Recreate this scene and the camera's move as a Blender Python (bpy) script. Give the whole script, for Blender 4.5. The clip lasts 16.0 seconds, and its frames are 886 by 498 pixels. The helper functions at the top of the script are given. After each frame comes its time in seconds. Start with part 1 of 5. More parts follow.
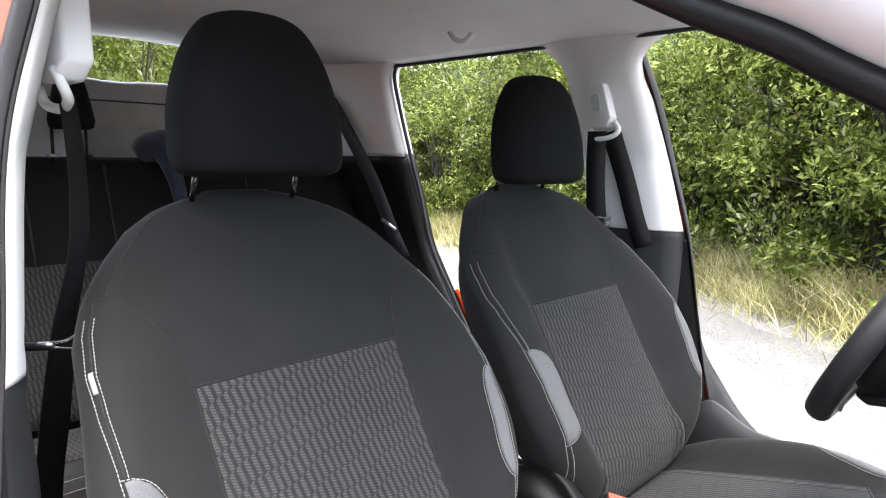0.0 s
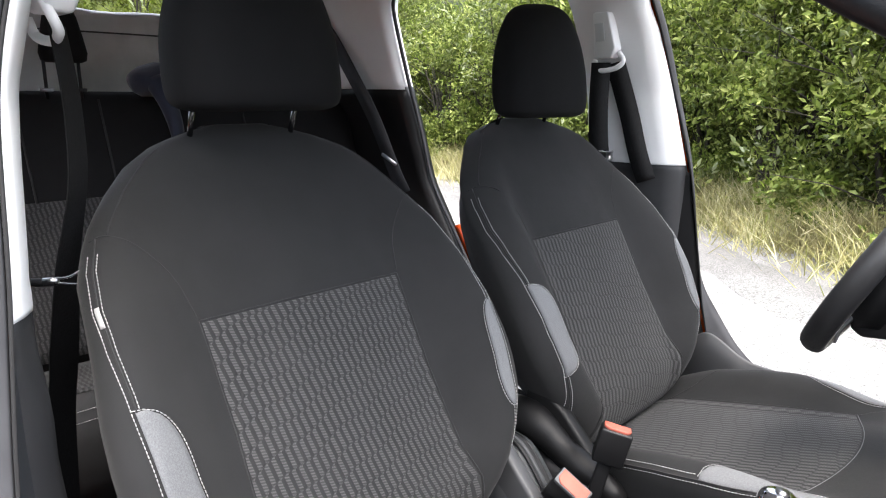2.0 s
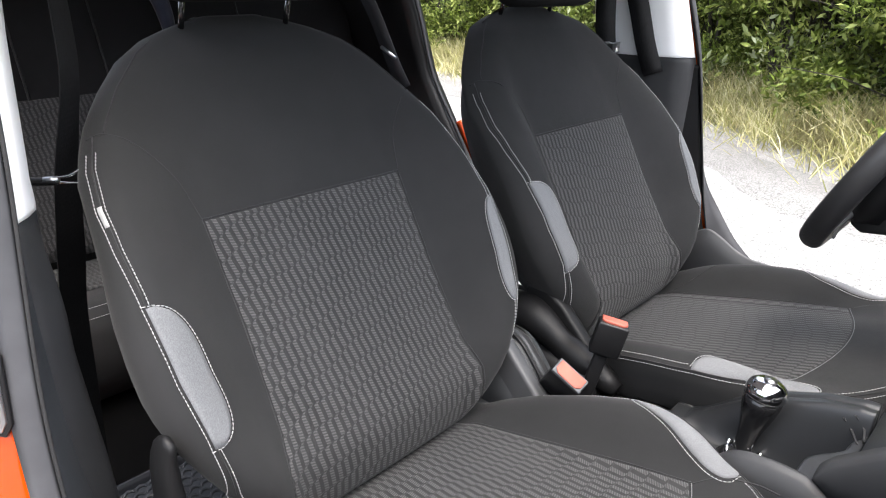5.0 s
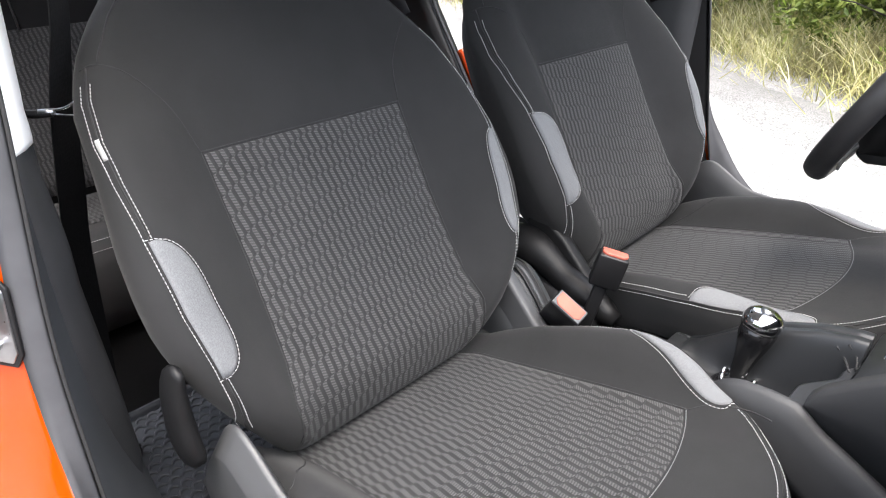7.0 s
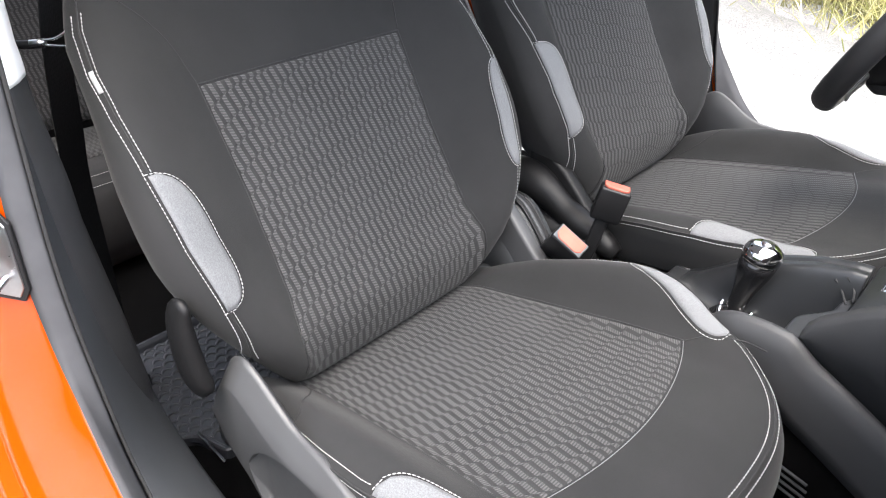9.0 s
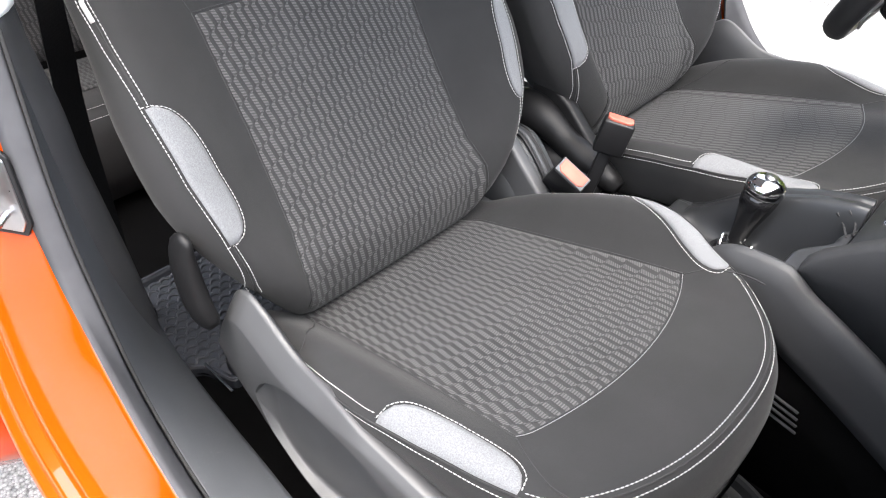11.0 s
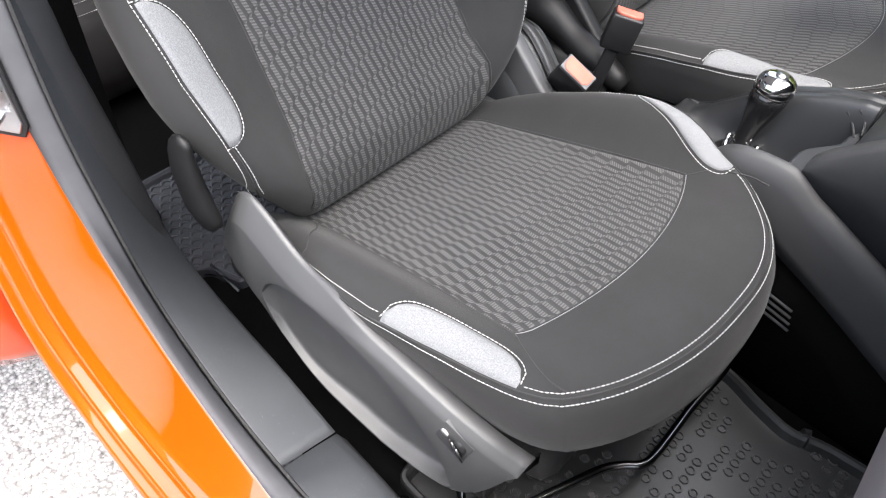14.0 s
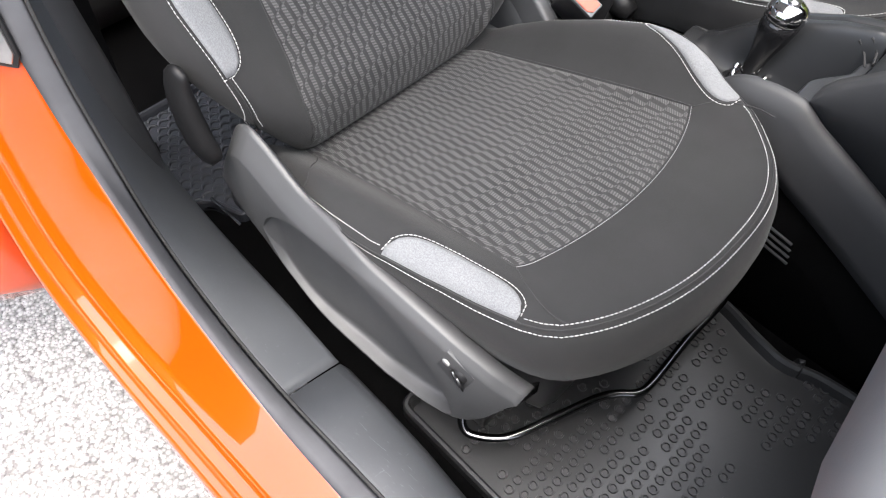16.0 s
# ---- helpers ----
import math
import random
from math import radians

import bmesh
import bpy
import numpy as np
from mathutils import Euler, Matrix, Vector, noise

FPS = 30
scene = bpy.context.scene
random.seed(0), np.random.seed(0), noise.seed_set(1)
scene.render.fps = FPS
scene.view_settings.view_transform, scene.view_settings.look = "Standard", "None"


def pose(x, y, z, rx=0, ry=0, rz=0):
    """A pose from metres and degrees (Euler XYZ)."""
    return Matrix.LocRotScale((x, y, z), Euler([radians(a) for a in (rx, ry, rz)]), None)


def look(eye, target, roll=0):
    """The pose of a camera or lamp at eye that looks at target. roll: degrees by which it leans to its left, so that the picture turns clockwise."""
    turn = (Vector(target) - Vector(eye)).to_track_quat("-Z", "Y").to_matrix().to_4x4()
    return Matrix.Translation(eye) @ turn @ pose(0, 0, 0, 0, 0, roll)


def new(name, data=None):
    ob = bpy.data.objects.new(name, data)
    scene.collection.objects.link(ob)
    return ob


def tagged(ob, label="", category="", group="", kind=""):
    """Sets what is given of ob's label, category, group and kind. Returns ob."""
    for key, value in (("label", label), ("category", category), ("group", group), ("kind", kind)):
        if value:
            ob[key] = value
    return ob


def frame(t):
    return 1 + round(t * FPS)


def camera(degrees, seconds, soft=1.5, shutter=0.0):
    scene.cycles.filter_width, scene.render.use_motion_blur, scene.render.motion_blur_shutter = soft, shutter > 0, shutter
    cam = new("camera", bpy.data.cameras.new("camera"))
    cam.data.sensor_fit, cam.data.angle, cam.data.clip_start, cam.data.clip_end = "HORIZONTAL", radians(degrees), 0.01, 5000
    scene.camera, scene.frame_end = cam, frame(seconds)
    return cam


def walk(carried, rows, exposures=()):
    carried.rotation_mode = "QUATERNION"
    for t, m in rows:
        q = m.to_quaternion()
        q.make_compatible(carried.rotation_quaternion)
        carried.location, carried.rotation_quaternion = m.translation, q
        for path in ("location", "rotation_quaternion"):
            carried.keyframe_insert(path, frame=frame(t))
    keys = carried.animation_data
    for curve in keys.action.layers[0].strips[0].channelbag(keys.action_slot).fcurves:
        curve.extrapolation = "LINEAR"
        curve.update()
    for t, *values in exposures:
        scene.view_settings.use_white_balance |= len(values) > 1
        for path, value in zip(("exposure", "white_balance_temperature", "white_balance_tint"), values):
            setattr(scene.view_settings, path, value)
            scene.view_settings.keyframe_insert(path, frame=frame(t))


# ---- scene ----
cam = camera(67.25, 16.0, soft=1.1)
PATH = [
    (0, pose(0.8205, -0.9083, 1.1496, 82.28, -0.80, 44.06)),
    (0.5, pose(0.8205, -0.9083, 1.1496, 80.94, -0.75, 44.07)),
    (1, pose(0.8205, -0.9083, 1.1496, 79.56, -0.70, 44.08)),
    (1.5, pose(0.8205, -0.9083, 1.1496, 78.15, -0.65, 44.09)),
    (2, pose(0.8205, -0.9083, 1.1496, 76.71, -0.60, 44.10)),
    (2.5, pose(0.8205, -0.9083, 1.1496, 75.26, -0.55, 44.11)),
    (3, pose(0.8205, -0.9083, 1.1496, 73.79, -0.51, 44.12)),
    (3.5, pose(0.8205, -0.9083, 1.1496, 72.32, -0.46, 44.13)),
    (4, pose(0.8205, -0.9083, 1.1496, 70.85, -0.42, 44.14)),
    (6.5, pose(0.8205, -0.9083, 1.1496, 63.57, -0.21, 44.18)),
    (7, pose(0.8205, -0.9083, 1.1496, 62.14, -0.17, 44.19)),
    (7.5, pose(0.8205, -0.9083, 1.1496, 60.71, -0.13, 44.20)),
    (8, pose(0.8205, -0.9083, 1.1496, 59.29, -0.09, 44.21)),
    (8.5, pose(0.8205, -0.9083, 1.1496, 57.87, -0.05, 44.22)),
    (9, pose(0.8205, -0.9083, 1.1496, 56.46, -0.01, 44.23)),
    (11.5, pose(0.8205, -0.9083, 1.1496, 49.38, 0.16, 44.27)),
    (12, pose(0.8205, -0.9083, 1.1496, 47.97, 0.19, 44.28)),
    (12.5, pose(0.8205, -0.9083, 1.1496, 46.56, 0.23, 44.28)),
    (13, pose(0.8205, -0.9083, 1.1496, 45.15, 0.26, 44.29)),
    (13.5, pose(0.8205, -0.9083, 1.1496, 43.75, 0.29, 44.30)),
    (14, pose(0.8205, -0.9083, 1.1496, 42.35, 0.32, 44.31)),
    (14.5, pose(0.8205, -0.9083, 1.1496, 40.95, 0.35, 44.31)),
    (15, pose(0.8205, -0.9083, 1.1496, 39.53, 0.37, 44.32)),
    (15.5, pose(0.8205, -0.9083, 1.1496, 38.10, 0.40, 44.33)),
    (16, pose(0.8205, -0.9083, 1.1496, 36.63, 0.43, 44.34)),
]
walk(cam, PATH, exposures=((0, 2.55), (4, 2.38), (8, 2.65), (12, 2.85), (14, 2.82), (16, 2.62)))

# ---- light ----
SUN_EL, SUN_AZ = 71.0, 118.0
world = bpy.data.worlds.new("sky")
scene.world = world
world.use_nodes = True
wn = world.node_tree.nodes
sky = wn.new("ShaderNodeTexSky")
sky.sky_type = "NISHITA"
sky.sun_disc = False
sky.sun_elevation, sky.sun_rotation = radians(SUN_EL), radians(SUN_AZ)
sky.air_density, sky.dust_density, sky.ozone_density = 1.0, 5.0, 0.8
wn["Background"].inputs["Strength"].default_value = 0.17
haze = wn.new("ShaderNodeHueSaturation")
haze.inputs["Saturation"].default_value = 0.6
world.node_tree.links.new(sky.outputs[0], haze.inputs["Color"])
world.node_tree.links.new(haze.outputs[0], wn["Background"].inputs["Color"])
sun_data = bpy.data.lights.new("sun", "SUN")
sun_data.energy, sun_data.angle, sun_data.color = 1.25, radians(80), (1.0, 0.985, 0.96)
sun = new("sun", sun_data)
az = radians(SUN_AZ)
sun_dir = Vector((math.sin(az) * math.cos(radians(SUN_EL)), math.cos(az) * math.cos(radians(SUN_EL)), math.sin(radians(SUN_EL))))
sun.matrix_world = look(sun_dir * 30, (0, 0, 0))


# ---- materials ----
class Mat:
    """A short way to write node materials."""

    def __init__(self, name, rough=0.6, metal=0.0, **extra):
        self.m = bpy.data.materials.new(name)
        self.m.use_nodes = True
        self.t = self.m.node_tree
        self.b = self.t.nodes["Principled BSDF"]
        self.b.inputs["Roughness"].default_value = rough
        self.b.inputs["Metallic"].default_value = metal
        for key, value in extra.items():
            self.b.inputs[key.replace("_", " ")].default_value = value

    def node(self, kind, **values):
        n = self.t.nodes.new(kind)
        for key, value in values.items():
            if key in n.inputs:
                n.inputs[key].default_value = value
        return n

    def link(self, a, b):
        self.t.links.new(a, b)

    def coord(self, which="Object"):
        return self.node("ShaderNodeTexCoord").outputs[which]

    def noise(self, scale, detail=4.0, rough=0.6, src=None, stretch=None):
        n = self.node("ShaderNodeTexNoise", Scale=scale, Detail=detail, Roughness=rough)
        src = src or self.coord()
        if stretch:
            mp = self.node("ShaderNodeMapping")
            mp.inputs["Scale"].default_value = stretch
            self.link(src, mp.inputs["Vector"])
            src = mp.outputs[0]
        self.link(src, n.inputs["Vector"])
        return n.outputs["Fac"]

    def ramp(self, fac, stops):
        r = self.node("ShaderNodeValToRGB")
        e = r.color_ramp.elements
        while len(e) < len(stops):
            e.new(0.5)
        for el, (p, c) in zip(e, stops):
            el.position, el.color = p, (*c, 1)
        self.link(fac, r.inputs["Fac"])
        return r.outputs["Color"]

    def math(self, op, a, b=None, c=None):
        n = self.t.nodes.new("ShaderNodeMath")
        n.operation = op
        for i, v in enumerate((a, b, c)):
            if v is None:
                continue
            if isinstance(v, (int, float)):
                n.inputs[i].default_value = v
            else:
                self.link(v, n.inputs[i])
        return n.outputs[0]

    def mix(self, fac, a, b):
        n = self.t.nodes.new("ShaderNodeMix")
        n.data_type = "RGBA"
        ins = [n.inputs[0], n.inputs[6], n.inputs[7]]
        for sock, v in zip(ins, (fac, a, b)):
            if isinstance(v, (int, float)):
                sock.default_value = v
            elif isinstance(v, tuple):
                sock.default_value = (*v, 1)
            else:
                self.link(v, sock)
        return n.outputs[2]

    def color(self, v):
        if isinstance(v, tuple):
            self.b.inputs["Base Color"].default_value = (*v, 1)
        else:
            self.link(v, self.b.inputs["Base Color"])
        return self

    def rough_from(self, fac, lo, hi):
        n = self.node("ShaderNodeMapRange")
        n.inputs["To Min"].default_value, n.inputs["To Max"].default_value = lo, hi
        self.link(fac, n.inputs["Value"])
        self.link(n.outputs[0], self.b.inputs["Roughness"])
        return self

    def bump(self, height, strength=0.3, dist=0.001):
        n = self.node("ShaderNodeBump", Strength=strength, Distance=dist)
        self.link(height, n.inputs["Height"])
        self.link(n.outputs[0], self.b.inputs["Normal"])
        return self

    def lumps(self, scale, strength, dist):
        """Slow unevenness under the fine relief."""
        n = self.node("ShaderNodeBump", Strength=strength, Distance=dist)
        self.link(self.noise(scale, 3.0, 0.45), n.inputs["Height"])
        top = self.b.inputs["Normal"].links[0].from_node
        self.link(n.outputs[0], top.inputs["Normal"])
        return self


def two_tone(name, a, b, scale, rough, bump_scale, bump_strength=0.3, dist=0.0006, metal=0.0, **extra):
    m = Mat(name, rough, metal, **extra)
    big = m.noise(scale, 3.0)
    m.color(m.ramp(big, ((0.3, a), (0.7, b))))
    m.rough_from(m.noise(scale * 3.1, 3.0), max(rough - 0.07, 0.02), min(rough + 0.07, 1))
    if bump_strength:
        m.bump(m.noise(bump_scale, 3.0, 0.7), bump_strength, dist)
    return m.m


def cloth(name, a, b, weave, sheen):
    """Plain woven seat cloth: fine crossed threads and a slow change of tone."""
    m = Mat(name, 0.85, 0.0, Sheen_Weight=sheen, Sheen_Roughness=0.5, Specular_IOR_Level=0.08)
    tone = m.noise(9.0, 3.0)
    fine = m.noise(weave, 2.0, 0.8)
    col = m.mix(m.math("MULTIPLY", fine, 0.55), m.ramp(tone, ((0.3, a), (0.7, b))), tuple(min(1, x * 1.5) for x in b))
    m.color(col)
    m.bump(fine, 0.35, 0.0006)
    m.lumps(11.0, 0.35, 0.006)
    return m.m


def insert_cloth(name, dark, light):
    """Patterned cloth: leaning columns of short bright dashes that step sideways by half a column at each row; UV in metres."""
    m = Mat(name, 0.85, 0.0, Sheen_Weight=0.05, Sheen_Roughness=0.5, Specular_IOR_Level=0.1)
    uv = m.node("ShaderNodeSeparateXYZ")
    m.link(m.coord("UV"), uv.inputs[0])
    l, s = uv.outputs[0], uv.outputs[1]
    wob = m.math("MULTIPLY", m.math("SINE", m.math("MULTIPLY", l, 61.0)), 0.0035)
    tilt = m.math("MULTIPLY", l, -0.30)
    row = m.math("FRACT", m.math("DIVIDE", m.math("ADD", s, m.math("ADD", wob, tilt)), 0.0305))
    saw = m.math("MINIMUM", m.math("DIVIDE", row, 0.90), m.math("DIVIDE", m.math("SUBTRACT", 1.0, row), 0.10))
    col = m.math("FRACT", m.math("DIVIDE", m.math("ADD", l, m.math("MULTIPLY", saw, 0.0043)), 0.0115))
    stripe = m.math("SUBTRACT", 1.45, m.math("MULTIPLY", m.math("ABSOLUTE", m.math("SUBTRACT", col, 0.5)), 4.6))
    stripe = m.math("MINIMUM", m.math("MAXIMUM", m.math("MULTIPLY", stripe, 2.2), 0.0), 1.0)
    dash = m.math("FRACT", m.math("DIVIDE", m.math("ADD", s, m.math("MULTIPLY", l, 0.25)), 0.0039))
    dash = m.math("SUBTRACT", 1.0, m.math("MULTIPLY", m.math("ABSOLUTE", m.math("SUBTRACT", dash, 0.5)), 1.75))
    fac = m.math("MULTIPLY", stripe, dash)
    fuzz = m.noise(420.0, 2.0, 0.8)
    step = m.math("MAXIMUM", 0.0, m.math("SUBTRACT", m.math("MULTIPLY", m.math("ABSOLUTE", m.math("SUBTRACT", row, 0.5)), 14.0), 6.0))
    fac2 = m.math("MULTIPLY", fac, m.math("ADD", 0.6, m.math("MULTIPLY", fuzz, 0.8)))
    fac2 = m.math("MULTIPLY", fac2, m.math("SUBTRACT", 1.0, m.math("MULTIPLY", step, 0.65)))
    base = m.ramp(m.noise(12.0, 2.0), ((0.3, dark), (0.7, tuple(x * 1.25 for x in dark))))
    m.color(m.mix(m.math("MINIMUM", fac2, 1.0), base, light))
    m.bump(m.math("SUBTRACT", m.math("ADD", fac, m.math("MULTIPLY", fuzz, 0.4)), m.math("MULTIPLY", step, 0.8)), 0.6, 0.0012)
    return m.m


M_CLOTH = cloth("charcoal cloth", (0.0130, 0.0131, 0.0135), (0.0177, 0.0178, 0.0183), 900.0, 0.06)
M_CLOTH_SOFT = cloth("black headrest cloth", (0.0060, 0.0060, 0.0065), (0.0085, 0.0085, 0.0090), 900.0, 0.01)
M_INSERT = insert_cloth("patterned cloth", (0.0195, 0.0196, 0.0199), (0.071, 0.071, 0.072))
# Darker copy of the same pattern; the dim rear's shade is in its colour.
M_INSERT_REAR = insert_cloth("darkened rear patterned cloth", (0.016, 0.016, 0.0165), (0.055, 0.055, 0.056))


def melange(name, dark, light):
    """Mottled cloth of pale and darker threads."""
    m = Mat(name, 0.85, 0.0, Sheen_Weight=0.05, Sheen_Roughness=0.5, Specular_IOR_Level=0.1)
    speck = m.noise(620.0, 3.0, 0.75)
    slow = m.noise(40.0, 2.0)
    col = m.ramp(speck, ((0.36, dark), (0.5, tuple((a + b) / 2 for a, b in zip(dark, light))), (0.62, light)))
    m.color(m.mix(m.math("MULTIPLY", slow, 0.35), col, tuple(0.5 * (a + b) for a, b in zip(dark, light))))
    m.bump(speck, 0.5, 0.0008)
    return m.m


M_PATCH = melange("grey melange cloth", (0.088, 0.091, 0.096), (0.145, 0.149, 0.156))
M_THREAD = two_tone("white thread", (0.24, 0.24, 0.24), (0.34, 0.34, 0.335), 60.0, 0.7, 900.0, 0.2)
M_SEAM = two_tone("dark seam", (0.010, 0.010, 0.011), (0.016, 0.016, 0.017), 40.0, 0.9, 500.0, 0.2)
M_PLASTIC = two_tone("grained dark plastic", (0.026, 0.0275, 0.0295), (0.035, 0.037, 0.0395), 6.0, 0.55, 900.0, 0.35, 0.0004)
M_SHIELD = two_tone("grey seat plastic", (0.033, 0.0338, 0.0354), (0.041, 0.0418, 0.0438), 5.0, 0.5, 900.0, 0.3, 0.0003)
M_BLACKPL = two_tone("black plastic", (0.007, 0.007, 0.0075), (0.011, 0.011, 0.012), 8.0, 0.42, 700.0, 0.3, 0.0004, Specular_IOR_Level=0.3)
M_GLOSSBLACK = two_tone("gloss black lacquer", (0.008, 0.008, 0.009), (0.014, 0.014, 0.015), 8.0, 0.12, 300.0, 0.0)
M_BAR = two_tone("dark lacquered steel", (0.10, 0.10, 0.105), (0.16, 0.16, 0.165), 8.0, 0.18, 300.0, 0.0, metal=1.0)
M_STUD = two_tone("worn stud rubber", (0.012, 0.012, 0.013), (0.02, 0.02, 0.022), 9.0, 0.5, 160.0, 0.3, 0.0004)
M_RUBBER = two_tone("mat rubber", (0.0085, 0.0089, 0.0096), (0.013, 0.0135, 0.0145), 7.0, 0.36, 160.0, 0.4, 0.0006)
M_SEAL = two_tone("rubber door seal", (0.046, 0.047, 0.051), (0.062, 0.063, 0.068), 12.0, 0.75, 300.0, 0.3, 0.0005, Specular_IOR_Level=0.15)
# Blacker than carpet itself: the floor's missing occlusion shade is put into this colour.
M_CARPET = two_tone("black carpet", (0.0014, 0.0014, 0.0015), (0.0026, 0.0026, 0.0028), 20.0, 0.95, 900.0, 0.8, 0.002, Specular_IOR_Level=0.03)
M_LEVER = two_tone("black lever plastic", (0.005, 0.005, 0.0053), (0.0075, 0.0075, 0.008), 8.0, 0.46, 700.0, 0.3, 0.0004, Specular_IOR_Level=0.18)
M_MAT_REAR = two_tone("blue grey mat rubber", (0.015, 0.017, 0.0215), (0.022, 0.024, 0.030), 7.0, 0.45, 160.0, 0.3, 0.0005)
M_TRAY = two_tone("tray plastic", (0.011, 0.0117, 0.0130), (0.016, 0.017, 0.0187), 6.0, 0.38, 900.0, 0.35, 0.0004)
M_CONSOLE = two_tone("dark console plastic", (0.017, 0.0176, 0.0195), (0.024, 0.025, 0.0272), 6.0, 0.6, 900.0, 0.35, 0.0004)
M_DASH = two_tone("grey soft dashboard plastic", (0.066, 0.07, 0.074), (0.084, 0.088, 0.093), 5.0, 0.6, 700.0, 0.3, 0.0004)
M_TRIM = two_tone("light grey trim", (0.74, 0.75, 0.765), (0.80, 0.81, 0.825), 4.0, 0.5, 800.0, 0.25, 0.0003)
M_LINER = two_tone("grey headliner cloth", (0.58, 0.60, 0.62), (0.64, 0.66, 0.68), 5.0, 0.95, 700.0, 0.5, 0.0006)
M_PAINT = two_tone("orange car paint", (0.40, 0.040, 0.0005), (0.44, 0.046, 0.0005), 3.0, 0.45, 1500.0, 0.05, 0.0002, Coat_Weight=1.0, Coat_IOR=1.8, Coat_Roughness=0.03, Specular_IOR_Level=0.02)
M_CHROME = two_tone("chrome", (0.62, 0.62, 0.63), (0.7, 0.7, 0.71), 9.0, 0.08, 300.0, 0.0, metal=1.0)
M_STEEL = two_tone("brushed steel", (0.42, 0.42, 0.43), (0.55, 0.55, 0.56), 30.0, 0.3, 500.0, 0.15, metal=1.0)
M_RED = two_tone("red buckle plastic", (0.34, 0.085, 0.06), (0.40, 0.105, 0.075), 30.0, 0.55, 400.0, 0.1, Specular_IOR_Level=0.25)
M_LEATHER = two_tone("black grained leather", (0.014, 0.014, 0.015), (0.022, 0.022, 0.023), 14.0, 0.42, 420.0, 0.45, 0.0007)
M_NAVY = cloth("navy jacket cloth", (0.016, 0.019, 0.030), (0.026, 0.030, 0.044), 500.0, 0.2)
M_SHELF = two_tone("grey shelf felt", (0.46, 0.47, 0.48), (0.56, 0.57, 0.58), 10.0, 0.95, 600.0, 0.6, 0.001)


def scuffed():
    """Grained sill plastic with fine pale scratches along its length and dusty patches."""
    m = Mat("scuffed sill plastic", 0.55, 0.0, Specular_IOR_Level=0.45)
    tone = m.ramp(m.noise(5.0, 4.0), ((0.3, (0.028, 0.0305, 0.0345)), (0.7, (0.039, 0.042, 0.0465))))
    lines = m.noise(26.0, 4.0, 0.7, stretch=(1.0, 16.0, 16.0))
    cross = m.noise(30.0, 3.0, 0.7, stretch=(9.0, 2.0, 2.0))
    patch = m.noise(7.0, 2.0)
    scr = m.math("MULTIPLY", m.math("GREATER_THAN", lines, 0.66), m.math("GREATER_THAN", patch, 0.52))
    dust = m.math("MULTIPLY", m.math("GREATER_THAN", cross, 0.69), 0.6)
    fac = m.math("MULTIPLY", m.math("MAXIMUM", scr, dust), 0.32)
    m.color(m.mix(fac, tone, (0.16, 0.165, 0.175)))
    m.rough_from(patch, 0.48, 0.62)
    m.bump(m.noise(900.0, 3.0, 0.7), 0.35, 0.0004)
    return m.m


M_SILL = scuffed()


def belt_material():
    m = Mat("belt webbing", 0.7, 0.0, Specular_IOR_Level=0.2)
    fine = m.noise(600.0, 2.0, 0.7, stretch=(1, 1, 0.15))
    m.color(m.ramp(fine, ((0.3, (0.004, 0.004, 0.0045)), (0.7, (0.011, 0.011, 0.012)))))
    m.bump(fine, 0.5, 0.0005)
    return m.m


M_BELT = belt_material()
M_STRAP = two_tone("grey belt webbing", (0.016, 0.017, 0.020), (0.026, 0.027, 0.031), 12.0, 0.7, 600.0, 0.5, 0.0005)


def gravel_material(name, lo, hi):
    m = Mat(name, 0.9)
    c = m.coord()
    big = m.noise(0.6, 4.0, 0.6, c)
    v = m.node("ShaderNodeTexVoronoi", Scale=135.0)
    m.link(c, v.inputs["Vector"])
    grain = m.noise(160.0, 3.0, 0.7, c)
    base = m.ramp(big, ((0.3, lo), (0.7, hi)))
    cell = m.node("ShaderNodeSeparateColor")
    m.link(v.outputs["Color"], cell.inputs[0])
    gaps = m.ramp(v.outputs["Distance"], ((0.35, (1, 1, 1)), (0.8, (0.3, 0.3, 0.3))))
    tone = m.ramp(cell.outputs[0], ((0.0, (0.5, 0.5, 0.51)), (0.35, (0.95, 0.95, 0.95)), (1.0, (1.1, 1.1, 1.1))))
    n = m.node("ShaderNodeMix")
    n.data_type, n.blend_type = "RGBA", "MULTIPLY"
    n.inputs[0].default_value = 1.0
    m.link(base, n.inputs[6])
    m.link(tone, n.inputs[7])
    n2 = m.node("ShaderNodeMix")
    n2.data_type, n2.blend_type = "RGBA", "MULTIPLY"
    n2.inputs[0].default_value = 0.8
    m.link(n.outputs[2], n2.inputs[6])
    m.link(gaps, n2.inputs[7])
    m.color(n2.outputs[2])
    m.bump(m.math("SUBTRACT", m.math("MULTIPLY", grain, 0.5), v.outputs["Distance"]), 0.9, 0.006)
    return m.m


M_GRAVEL = gravel_material("pale gravel road", (0.24, 0.238, 0.237), (0.32, 0.318, 0.316))
M_SHOULDER = gravel_material("grey road shoulder", (0.16, 0.158, 0.155), (0.25, 0.247, 0.243))


